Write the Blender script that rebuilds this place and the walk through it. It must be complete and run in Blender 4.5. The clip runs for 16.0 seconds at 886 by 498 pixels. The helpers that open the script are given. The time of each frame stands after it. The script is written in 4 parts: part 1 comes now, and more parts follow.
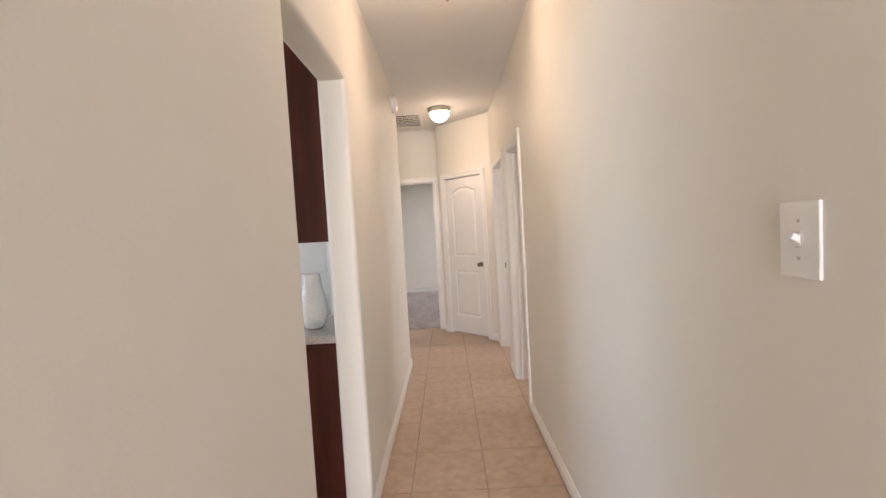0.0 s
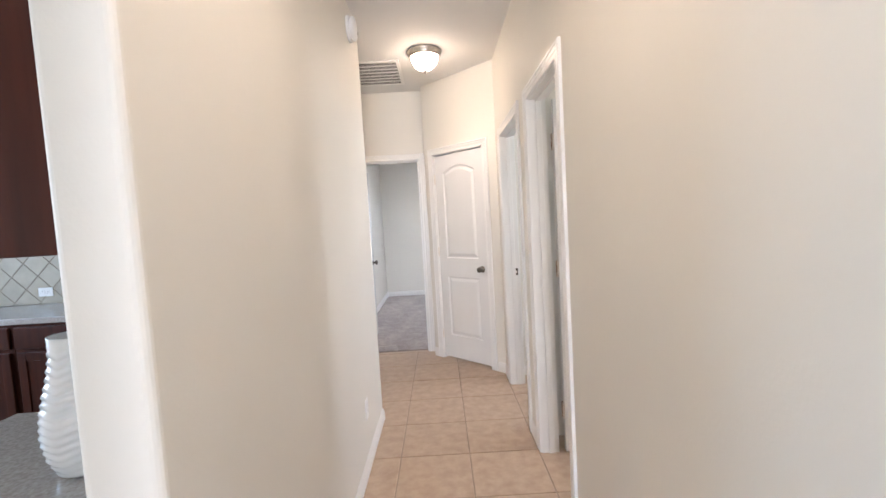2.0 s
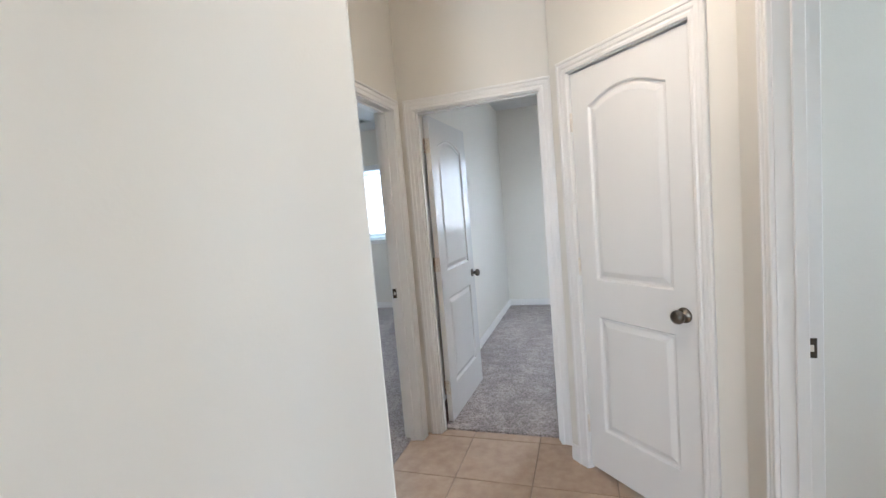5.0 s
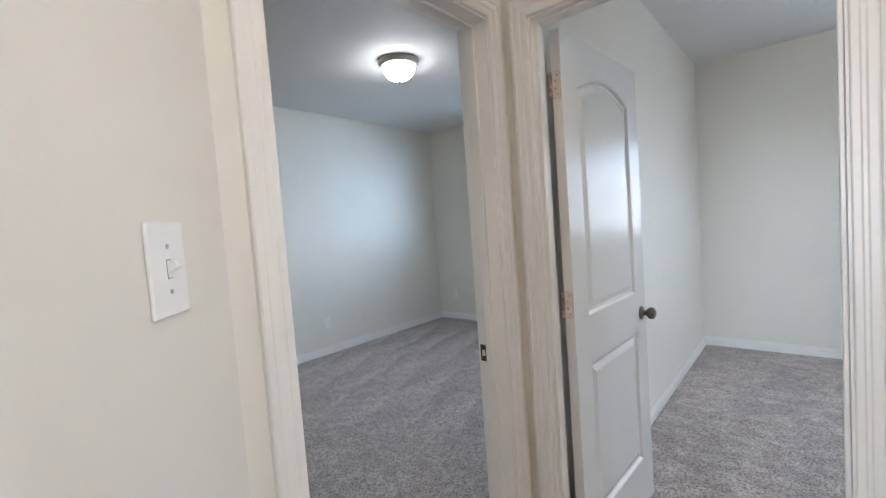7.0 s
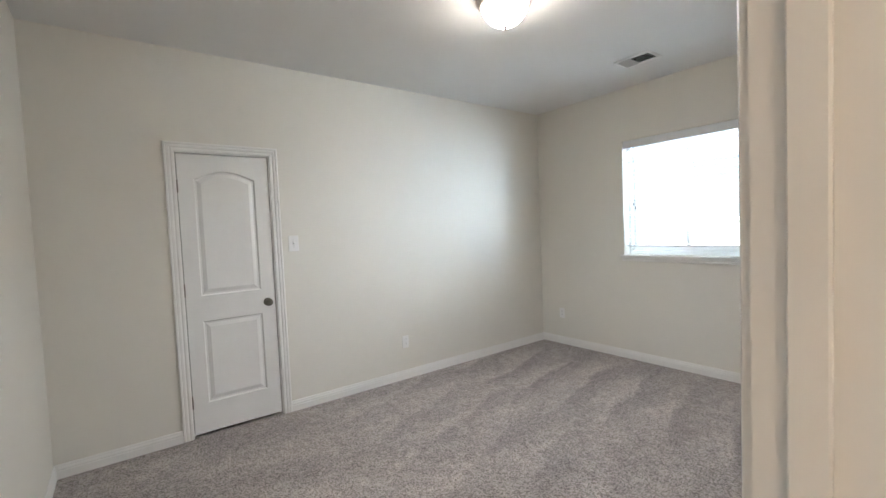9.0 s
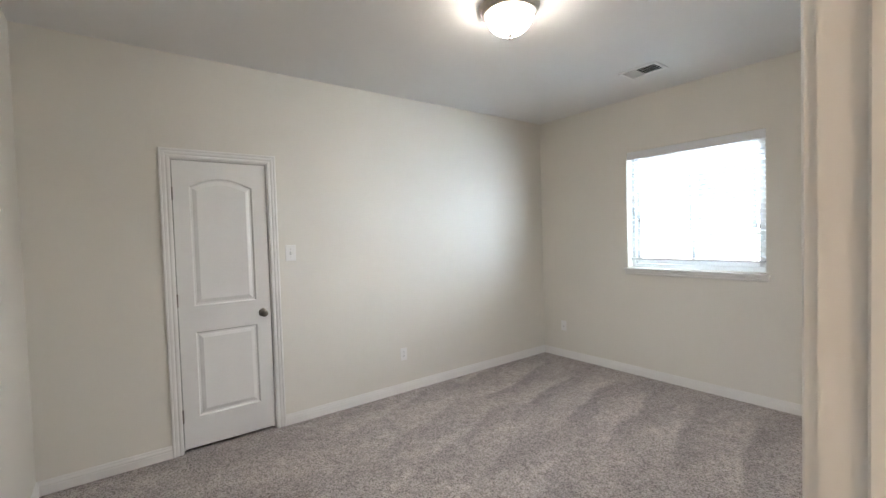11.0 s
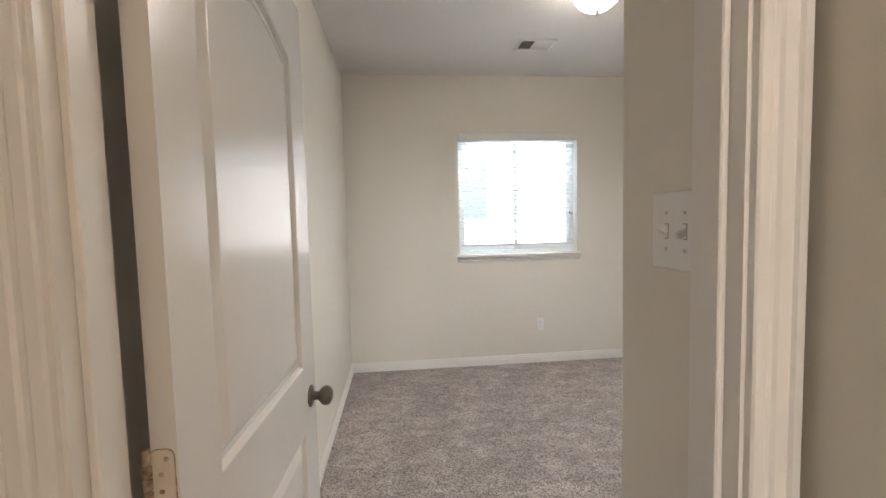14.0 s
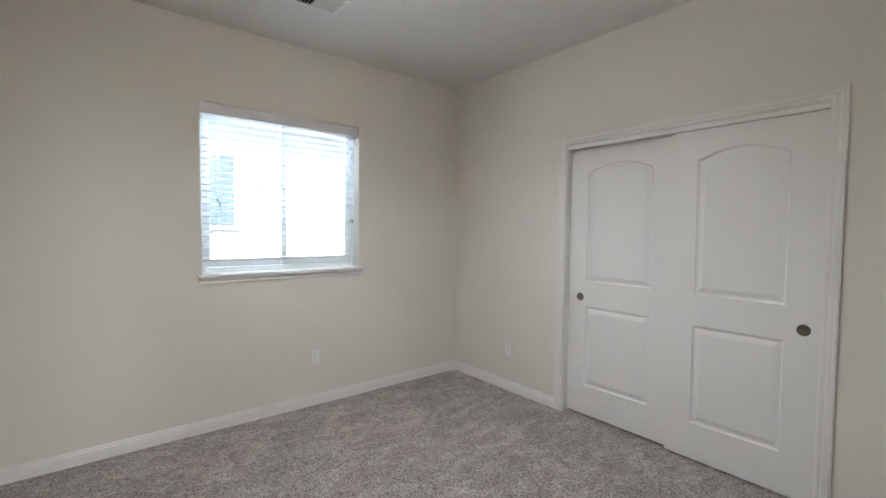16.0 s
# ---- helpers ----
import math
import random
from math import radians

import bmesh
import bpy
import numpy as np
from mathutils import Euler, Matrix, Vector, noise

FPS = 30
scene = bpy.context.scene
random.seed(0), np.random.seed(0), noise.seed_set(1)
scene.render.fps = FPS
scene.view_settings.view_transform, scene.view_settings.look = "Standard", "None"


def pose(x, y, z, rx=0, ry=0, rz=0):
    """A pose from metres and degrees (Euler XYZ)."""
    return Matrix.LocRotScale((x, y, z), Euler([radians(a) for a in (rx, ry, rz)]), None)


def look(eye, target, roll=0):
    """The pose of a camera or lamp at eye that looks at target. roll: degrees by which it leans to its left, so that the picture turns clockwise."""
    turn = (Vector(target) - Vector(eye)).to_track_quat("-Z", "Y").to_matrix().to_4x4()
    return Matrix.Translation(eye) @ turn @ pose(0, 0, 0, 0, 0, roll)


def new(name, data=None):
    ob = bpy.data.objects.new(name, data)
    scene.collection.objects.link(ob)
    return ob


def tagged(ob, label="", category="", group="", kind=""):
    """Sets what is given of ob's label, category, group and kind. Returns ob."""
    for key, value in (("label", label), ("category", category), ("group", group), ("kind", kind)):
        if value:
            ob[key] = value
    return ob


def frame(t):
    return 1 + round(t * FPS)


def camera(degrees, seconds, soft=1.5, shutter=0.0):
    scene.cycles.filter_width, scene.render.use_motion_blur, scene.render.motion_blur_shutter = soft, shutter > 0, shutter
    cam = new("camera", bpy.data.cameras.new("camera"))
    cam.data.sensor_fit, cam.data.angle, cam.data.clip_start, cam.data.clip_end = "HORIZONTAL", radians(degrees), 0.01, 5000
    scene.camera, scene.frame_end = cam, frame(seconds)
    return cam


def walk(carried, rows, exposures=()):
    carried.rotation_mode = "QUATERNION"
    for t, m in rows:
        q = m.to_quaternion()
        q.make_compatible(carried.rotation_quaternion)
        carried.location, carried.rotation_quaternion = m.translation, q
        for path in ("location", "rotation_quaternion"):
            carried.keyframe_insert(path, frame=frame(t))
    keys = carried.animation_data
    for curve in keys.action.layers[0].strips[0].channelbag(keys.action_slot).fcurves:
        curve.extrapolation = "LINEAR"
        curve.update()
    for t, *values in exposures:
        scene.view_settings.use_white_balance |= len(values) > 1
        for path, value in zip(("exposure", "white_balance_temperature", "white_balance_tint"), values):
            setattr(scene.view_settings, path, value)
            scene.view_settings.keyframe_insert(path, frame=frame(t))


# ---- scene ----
cam = camera(91.5, 16.0)
PATH = [
    (0, (0.059, 0.288, 1.413), (0.041, 2.285, 1.312), -3.3),
    (0.5, (0.039, 0.602, 1.42), (0.085, 2.599, 1.317), -3.2),
    (1, (0.065, 0.953, 1.413), (0.117, 2.95, 1.306), -2.8),
    (1.5, (0.085, 1.31, 1.401), (0.113, 3.305, 1.266), -2.6),
    (2, (0.104, 1.683, 1.397), (0.114, 3.679, 1.264), -3.3),
    (2.5, (0.104, 2.056, 1.412), (0.06, 4.051, 1.273), -4.0),
    (3, (0.141, 2.404, 1.406), (-0.008, 4.394, 1.279), -4.1),
    (3.5, (0.12, 2.763, 1.418), (-0.086, 4.748, 1.292), -4.2),
    (4, (0.13, 3.1, 1.408), (-0.185, 5.071, 1.285), -4.5),
    (4.2, (0.128, 3.228, 1.416), (-0.233, 5.189, 1.273), -4.6),
    (6.3, (0.031, 4.577, 1.406), (-1.08, 6.235, 1.275), -4.5),
    (6.5, (-0.02, 4.702, 1.4), (-1.187, 6.322, 1.275), -4.3),
    (7, (-0.151, 4.943, 1.398), (-1.443, 6.465, 1.282), -4.2),
    (7.5, (-0.288, 5.174, 1.402), (-1.752, 6.533, 1.298), -4.5),
    (8, (-0.468, 5.356, 1.4), (-2.036, 6.594, 1.3), -2.6),
    (8.5, (-0.706, 5.518, 1.403), (-2.303, 6.72, 1.312), -2.6),
    (9, (-0.873, 5.642, 1.43), (-2.468, 6.844, 1.334), -2.5),
    (9.2, (-0.94, 5.703, 1.427), (-2.543, 6.896, 1.334), -2.3),
    (10.2, (-1.15, 5.86, 1.445), (-2.69, 7.13, 1.365), -2.0),
    (11.3, (-0.818, 5.604, 1.467), (-2.427, 6.791, 1.405), -1.7),
    (11.5, (-0.752, 5.559, 1.445), (-2.316, 6.804, 1.393), -1.7),
    (12, (-0.576, 5.449, 1.401), (-1.886, 6.959, 1.346), -1.4),
    (12.5, (-0.428, 5.358, 1.398), (-1.282, 7.163, 1.29), -1.0),
    (13, (-0.389, 5.394, 1.406), (-0.868, 7.331, 1.269), -0.7),
    (13.5, (-0.429, 5.551, 1.434), (-0.584, 7.541, 1.318), -1.3),
    (14, (-0.48, 5.783, 1.42), (-0.28, 7.768, 1.286), -1.4),
    (14.5, (-0.457, 6.022, 1.418), (-0.096, 7.986, 1.313), -1.6),
    (15, (-0.428, 6.212, 1.424), (0.181, 8.115, 1.324), -0.9),
    (15.5, (-0.371, 6.422, 1.387), (0.606, 8.165, 1.304), -0.4),
    (16, (-0.454, 6.585, 1.397), (0.802, 8.153, 1.305), 0.5),
]
EXPOSURE = [(0.0, 2.97, 6350, 18), (0.5, 3.1, 6050, 17), (1.0, 3.08, 5850, 17), (1.5, 3.2, 5600, 15), (2.5, 3.35, 5750, 14), (3.5, 3.22, 5600, 12), (4.2, 3.18, 5450, 10), (6.5, 3.0, 5200, 8), (7.5, 3.3, 5700, 10), (8.5, 3.45, 6100, 11), (11.5, 3.45, 6350, 13), (12.0, 3.35, 6350, 13), (13.0, 3.0, 6450, 13), (13.6, 2.95, 6700, 14), (14.1, 2.85, 6650, 13), (14.6, 2.68, 6700, 12), (15.1, 2.75, 6600, 12), (16.0, 2.66, 6150, 11)]
walk(cam, [(t, look(eye, target, roll)) for t, eye, target, roll in PATH], EXPOSURE)

# ---- world, sun and sky ----
world = bpy.data.worlds.new("sky")
scene.world = world
world.use_nodes = True
wn, wl = world.node_tree.nodes, world.node_tree.links
sky = wn.new("ShaderNodeTexSky")
sky.sky_type = "NISHITA"
sky.sun_disc = False
sky.sun_elevation = radians(48)
sky.sun_rotation = radians(160)
wl.new(sky.outputs["Color"], wn["Background"].inputs["Color"])
wn["Background"].inputs["Strength"].default_value = 0.08

sun = new("sun", bpy.data.lights.new("sun", "SUN"))
sun.data.energy, sun.data.angle, sun.data.color = 4.0, radians(0.5), (1.0, 0.95, 0.88)
sun.matrix_world = look((0, 0, 20), (5.0, 13.5, 4.0))



def area_lamp(name, eye, target, w, h, energy, spread=180, color=(0.70, 0.87, 1.0)):
    """An area lamp at or outside an opening: a stand-in for sky light, or added fill."""
    lamp = new(name, bpy.data.lights.new(name, "AREA"))
    lamp.data.shape, lamp.data.size, lamp.data.size_y = "RECTANGLE", w, h
    lamp.data.energy, lamp.data.color, lamp.data.spread = energy, color, radians(spread)
    lamp.matrix_world = look(eye, target)


area_lamp("kitchen_daylight", (-5.25, 2.7, 1.7), (0, 2.7, 1.3), 2.6, 0.9, 6.5, 150)
# Added fill for the hall, from a made-up opening behind the path's start.
area_lamp("hall_fill_south", (0.3, -5.15, 1.4), (0.25, 0, 1.3), 2.3, 2.1, 42, 180, (0.97, 0.98, 1.0))
# Fill added to brighten the bath wall; the room's own source is unseen.
area_lamp("bath_fill", (2.98, 4.9, 1.7), (0, 4.9, 1.4), 0.6, 0.8, 3, 180, (0.95, 0.98, 1.0))
# Fill added to brighten the open laundry door, with no known source.
area_lamp("laundry_fill", (2.98, 3.66, 1.7), (0.9, 4.0, 1.3), 0.6, 0.8, 2.6, 180, (1.0, 0.95, 0.89))
# Stand-ins for sky light, hung outside above the window heads.
area_lamp("bedroom_one_daylight", (-2.715, 10.30, 2.62), (-2.9, 8.0, 0.9), 1.3, 0.6, 14)
area_lamp("bedroom_two_daylight", (0.66, 10.34, 2.62), (0.66, 8.0, 0.9), 1.3, 0.6, 15)
# Extra lamp outside, east of the window, for the glow on the west wall.
area_lamp("bedroom_one_side_fill", (-1.55, 10.45, 1.62), (-3.6, 9.0, 1.2), 0.9, 1.1, 15)
HALL_GLOW, ROOM_GLOW = 4.2, 5.2


def bulb(name, x, y, z, energy, color):
    """The light that a ceiling fixture throws down through its bowl."""
    lamp = new(name, bpy.data.lights.new(name, "SPOT"))
    lamp.data.energy, lamp.data.color, lamp.data.spot_size, lamp.data.spot_blend = energy, color, radians(158), 1.0
    lamp.data.shadow_soft_size = 0.10
    lamp.matrix_world = Matrix.Translation((x, y, z))


bulb("bedroom_one_bulb", -2.665, 7.515, 2.53, 9, (0.94, 0.97, 1.0))
bulb("bedroom_two_bulb", 0.675, 8.21, 2.53, 15.5, (0.94, 0.97, 1.0))
bulb("hall_bulb", 0.062, 5.21, 2.535, 2.8, (1.0, 0.76, 0.56))
bulb("hall_bulb_near", 0.132, 2.570, 2.535, 1.7, (1.0, 0.78, 0.60))

# ---- materials ----


def material(name, color, rough=0.5, metal=0.0, vary=0.0, vary_scale=6.0, color2=None, bump=0.0, bump_scale=120.0,
             bump_dist=0.001, stretch=(1, 1, 1), detail=4.0, emission=0.0, coat=0.0, transmission=0.0, rough_vary=0.0, per_object=0.0):
    m = bpy.data.materials.new(name)
    m.use_nodes = True
    nt = m.node_tree
    b = nt.nodes["Principled BSDF"]
    b.inputs["Base Color"].default_value = (*color, 1)
    b.inputs["Roughness"].default_value = rough
    b.inputs["Metallic"].default_value = metal
    b.inputs["Coat Weight"].default_value = coat
    b.inputs["Transmission Weight"].default_value = transmission
    if emission:
        b.inputs["Emission Color"].default_value = (*color, 1)
        b.inputs["Emission Strength"].default_value = emission
    co = nt.nodes.new("ShaderNodeTexCoord")
    mp = nt.nodes.new("ShaderNodeMapping")
    mp.inputs["Scale"].default_value = stretch
    nt.links.new(co.outputs["Object"], mp.inputs["Vector"])
    vec = mp.outputs["Vector"]
    if per_object:
        info = nt.nodes.new("ShaderNodeObjectInfo")
        add = nt.nodes.new("ShaderNodeVectorMath")
        add.operation = "MULTIPLY_ADD"
        nt.links.new(info.outputs["Random"], add.inputs[0])
        add.inputs[1].default_value = (37.0, 19.0, 53.0)
        nt.links.new(vec, add.inputs[2])
        vec = add.outputs[0]
    if vary or color2:
        n1 = nt.nodes.new("ShaderNodeTexNoise")
        n1.inputs["Scale"].default_value = vary_scale
        n1.inputs["Detail"].default_value = detail
        nt.links.new(vec, n1.inputs["Vector"])
        ramp = nt.nodes.new("ShaderNodeValToRGB")
        ramp.color_ramp.elements[0].position, ramp.color_ramp.elements[1].position = 0.3, 0.7
        c2 = color2 or tuple(c * (1 - vary) for c in color)
        ramp.color_ramp.elements[0].color = (*c2, 1)
        ramp.color_ramp.elements[1].color = (*color, 1)
        nt.links.new(n1.outputs["Fac"], ramp.inputs["Fac"])
        nt.links.new(ramp.outputs["Color"], b.inputs["Base Color"])
        if rough_vary:
            mr = nt.nodes.new("ShaderNodeMapRange")
            mr.inputs["To Min"].default_value, mr.inputs["To Max"].default_value = rough - rough_vary, rough + rough_vary
            nt.links.new(n1.outputs["Fac"], mr.inputs["Value"])
            nt.links.new(mr.outputs["Result"], b.inputs["Roughness"])
    if bump:
        n2 = nt.nodes.new("ShaderNodeTexNoise")
        n2.inputs["Scale"].default_value = bump_scale
        n2.inputs["Detail"].default_value = 3.0
        nt.links.new(vec, n2.inputs["Vector"])
        bp = nt.nodes.new("ShaderNodeBump")
        bp.inputs["Strength"].default_value = bump
        bp.inputs["Distance"].default_value = bump_dist
        nt.links.new(n2.outputs["Fac"], bp.inputs["Height"])
        nt.links.new(bp.outputs["Normal"], b.inputs["Normal"])
    return m


wall_paint = material("wall_paint", (0.745, 0.717, 0.65), 0.6, vary=0.03, vary_scale=1.7, bump=0.35, bump_scale=95, bump_dist=0.0012, rough_vary=0.05)
ceiling_paint = material("ceiling_paint", (0.74, 0.73, 0.71), 0.75, vary=0.03, vary_scale=2.0, bump=0.4, bump_scale=80, bump_dist=0.0015)
trim_paint = material("trim_paint", (0.80, 0.785, 0.755), 0.32, vary=0.02, vary_scale=4.0)
door_paint = material("door_paint", (0.80, 0.79, 0.765), 0.2, vary=0.025, vary_scale=5.0, bump=0.16, bump_scale=130, bump_dist=0.0004, stretch=(1, 1, 0.06), rough_vary=0.05)
plastic_white = material("plastic_white", (0.82, 0.81, 0.79), 0.3, vary=0.02, vary_scale=30)
screw_metal = material("screw_metal", (0.55, 0.53, 0.5), 0.35, metal=0.9, vary=0.1, vary_scale=200)
painted_hinge = material("painted_hinge", (0.78, 0.735, 0.66), 0.35, vary=0.1, vary_scale=30, color2=(0.70, 0.63, 0.53), bump=0.2, bump_scale=90, bump_dist=0.0005)
worn_hinge = material("worn_hinge", (0.62, 0.50, 0.38), 0.45, vary=0.5, vary_scale=70, color2=(0.16, 0.09, 0.05), bump=0.3, bump_scale=120, bump_dist=0.0006)
nickel = material("brushed_nickel", (0.62, 0.57, 0.52), 0.3, metal=1.0, vary=0.2, vary_scale=60, bump=0.1, bump_scale=300, bump_dist=0.0002)
dark_nickel = material("dark_nickel", (0.20, 0.18, 0.15), 0.28, metal=1.0, vary=0.2, vary_scale=60)
dark_metal = material("dark_bronze", (0.10, 0.08, 0.065), 0.35, metal=0.9, vary=0.3, vary_scale=80)
# Near-black colour painted as the shade inside slots and ducts.
cavity_shade = material("painted_cavity_shade", (0.03, 0.028, 0.026), 0.9, vary=0.2, vary_scale=10)
tile_mat = material("floor_tile", (0.52, 0.395, 0.285), 0.34, vary=0.3, vary_scale=16.0, color2=(0.40, 0.285, 0.195), detail=12.0, bump=0.15, bump_scale=40, bump_dist=0.001, rough_vary=0.1, per_object=1.0)
grout = material("tile_grout", (0.36, 0.285, 0.215), 0.85, vary=0.25, vary_scale=12, bump=0.4, bump_scale=200)
blind_white = material("blind_slat", (0.74, 0.745, 0.75), 0.4, vary=0.02, vary_scale=8)
vinyl = material("window_vinyl", (0.83, 0.84, 0.83), 0.35, vary=0.02, vary_scale=8)
glass = material("window_glass", (1, 1, 1), 0.0, transmission=1.0)
cherry = material("cherry_wood", (0.082, 0.021, 0.011), 0.42, vary=0.5, vary_scale=5.0, color2=(0.046, 0.012, 0.007), stretch=(4, 4, 0.35), detail=8, bump=0.12, bump_scale=60, bump_dist=0.0005)
cherry.node_tree.nodes["Principled BSDF"].inputs["Specular IOR Level"].default_value = 0.18
granite = material("granite", (0.50, 0.46, 0.42), 0.14, vary=0.5, vary_scale=120, color2=(0.34, 0.305, 0.275), detail=8, bump=0.05, bump_scale=200, bump_dist=0.0003)
splash_tile = material("splash_tile", (0.45, 0.40, 0.31), 0.4, vary=0.18, vary_scale=9, detail=7, bump=0.2, bump_scale=50, bump_dist=0.001, per_object=1.0)
splash_grout = material("splash_grout", (0.36, 0.31, 0.235), 0.85, vary=0.2, vary_scale=20)
ceramic = material("white_ceramic", (0.78, 0.78, 0.76), 0.12, vary=0.03, vary_scale=12, coat=0.4)
bottle_glass = material("bottle_glass", (0.012, 0.012, 0.010), 0.06, vary=0.2, vary_scale=10, coat=0.5)
paper = material("label_paper", (0.75, 0.72, 0.64), 0.6, vary=0.06, vary_scale=40)
foil = material("red_foil", (0.16, 0.02, 0.02), 0.35, vary=0.2, vary_scale=50)
siding = material("house_siding", (0.58, 0.59, 0.60), 0.7, vary=0.05, vary_scale=2, bump=0.2, bump_scale=30)
roof_mat = material("roof_shingle", (0.16, 0.14, 0.13), 0.9, vary=0.4, vary_scale=14, bump=0.5, bump_scale=20)
dark_pane = material("dark_pane", (0.10, 0.14, 0.19), 0.08, vary=0.2, vary_scale=2)
grass_mat = material("lawn", (0.10, 0.14, 0.05), 0.9, vary=0.4, vary_scale=3, bump=0.6, bump_scale=60, bump_dist=0.02)
picture_mat = material("picture_print", (0.35, 0.28, 0.16), 0.5, vary=0.6, vary_scale=25, color2=(0.08, 0.10, 0.05))
bowl_glow = material("lamp_glass", (1.0, 0.90, 0.78), 0.4, emission=ROOM_GLOW)
hall_glow = material("hall_lamp_glass", (1.0, 0.75, 0.51), 0.4, emission=HALL_GLOW)


def carpet_material(name, strokes):
    m = bpy.data.materials.new(name)
    m.use_nodes = True
    nt = m.node_tree
    b = nt.nodes["Principled BSDF"]
    b.inputs["Roughness"].default_value = 1.0
    b.inputs["Specular IOR Level"].default_value = 0.05
    b.inputs["Sheen Weight"].default_value = 0.25
    co = nt.nodes.new("ShaderNodeTexCoord")

    def tex(scale, detail, stretch=(1, 1, 1), turn=0.0, distortion=0.0):
        mp = nt.nodes.new("ShaderNodeMapping")
        mp.inputs["Scale"].default_value = stretch
        mp.inputs["Rotation"].default_value = (0, 0, turn)
        nt.links.new(co.outputs["Object"], mp.inputs["Vector"])
        n = nt.nodes.new("ShaderNodeTexNoise")
        n.inputs["Scale"].default_value = scale
        n.inputs["Detail"].default_value = detail
        n.inputs["Distortion"].default_value = distortion
        nt.links.new(mp.outputs["Vector"], n.inputs["Vector"])
        return n.outputs["Fac"]

    def ramp(fac, a, b_, lo, hi):
        r = nt.nodes.new("ShaderNodeValToRGB")
        r.color_ramp.elements[0].position, r.color_ramp.elements[1].position = a, b_
        r.color_ramp.elements[0].color, r.color_ramp.elements[1].color = (*lo, 1), (*hi, 1)
        nt.links.new(fac, r.inputs["Fac"])
        return r.outputs["Color"]

    def mix(x, y, kind, fac):
        n = nt.nodes.new("ShaderNodeMixRGB")
        n.blend_type = kind
        n.inputs["Fac"].default_value = fac
        nt.links.new(x, n.inputs["Color1"])
        nt.links.new(y, n.inputs["Color2"])
        return n.outputs["Color"]

    fine = tex(125, 5)
    col = ramp(fine, 0.36, 0.58, (0.148, 0.123, 0.109), (0.47, 0.422, 0.394))
    tuft = ramp(tex(38, 4), 0.30, 0.70, (0.86, 0.86, 0.87), (1.12, 1.11, 1.10))
    # strips of pile brushed to and fro by a vacuum cleaner, fanning a little
    mp = nt.nodes.new("ShaderNodeMapping")
    mp.inputs["Rotation"].default_value = (0, 0, 0.30)
    nt.links.new(co.outputs["Object"], mp.inputs["Vector"])
    wave = nt.nodes.new("ShaderNodeTexWave")
    wave.wave_profile = "SIN"
    for key, value in (("Scale", 0.55), ("Distortion", 6.0), ("Detail", 3.0), ("Detail Scale", 0.8), ("Detail Roughness", 0.6)):
        wave.inputs[key].default_value = value
    nt.links.new(mp.outputs["Vector"], wave.inputs["Vector"])
    track = ramp(wave.outputs["Fac"], 0.30, 0.70, (0.95, 0.95, 0.953), (1.03, 1.03, 1.027))
    streak = ramp(tex(1.1, 3, (2.6, 0.55, 1), 0.6, 0.5), 0.40, 0.62, (0.93, 0.93, 0.935), (1.04, 1.04, 1.035))
    if strokes:
        blot = ramp(tex(11.0, 5), 0.38, 0.62, (0.90, 0.90, 0.905), (1.07, 1.07, 1.07))
    else:
        blot = ramp(tex(5.5, 5, (1.0, 1.7, 1), 0.5, 0.8), 0.44, 0.64, (0.90, 0.89, 0.885), (1.18, 1.18, 1.17))
    for layer in (tuft, track, streak, blot):
        col = mix(col, layer, "MULTIPLY", 1.0)

    # strokes of the cleaner pushed against the window wall: each one brightens to a sharp edge
    def calc(op, a, b_=0.0, c=0.0):
        n = nt.nodes.new("ShaderNodeMath")
        n.operation = op
        for k, v in enumerate((a, b_, c)):
            if isinstance(v, (int, float)):
                n.inputs[k].default_value = v
            else:
                nt.links.new(v, n.inputs[k])
        return n.outputs[0]

    sep = nt.nodes.new("ShaderNodeSeparateXYZ")
    nt.links.new(co.outputs["Object"], sep.inputs[0])
    wobble = calc("MULTIPLY_ADD", tex(2.0, 3), 0.22, sep.outputs["X"])
    for near, far, shift in strokes:
        u = calc("MULTIPLY_ADD", sep.outputs["Y"], 0.24 if shift == 0 else 0.40, wobble)
        saw = calc("FRACT", calc("MULTIPLY_ADD", u, 1 / 0.39, shift + 7.2))
        r_ = nt.nodes.new("ShaderNodeValToRGB")
        r_.color_ramp.elements[0].position, r_.color_ramp.elements[1].position = 0.0, 0.86
        r_.color_ramp.elements[0].color, r_.color_ramp.elements[1].color = (0.78, 0.78, 0.79, 1), (1.28, 1.28, 1.27, 1)
        e = r_.color_ramp.elements.new(0.95)
        e.color = (0.82, 0.82, 0.83, 1)
        nt.links.new(saw, r_.inputs["Fac"])
        mid, half = (near + far) / 2, (far - near) / 2
        dist = calc("ABSOLUTE", calc("ADD", calc("MULTIPLY_ADD", tex(1.7, 2), 0.5, sep.outputs["Y"]), -mid - 0.25))
        fade = nt.nodes.new("ShaderNodeMapRange")
        fade.inputs["From Min"].default_value, fade.inputs["From Max"].default_value = half, half * 0.55
        fade.inputs["To Max"].default_value = 0.8 if shift == 0 else 0.4
        nt.links.new(dist, fade.inputs["Value"])
        n = nt.nodes.new("ShaderNodeMixRGB")
        n.blend_type = "MULTIPLY"
        nt.links.new(fade.outputs["Result"], n.inputs["Fac"])
        nt.links.new(col, n.inputs["Color1"])
        nt.links.new(r_.outputs["Color"], n.inputs["Color2"])
        col = n.outputs["Color"]
    nt.links.new(col, b.inputs["Base Color"])
    bp = nt.nodes.new("ShaderNodeBump")
    bp.inputs["Strength"].default_value = 0.8
    bp.inputs["Distance"].default_value = 0.008
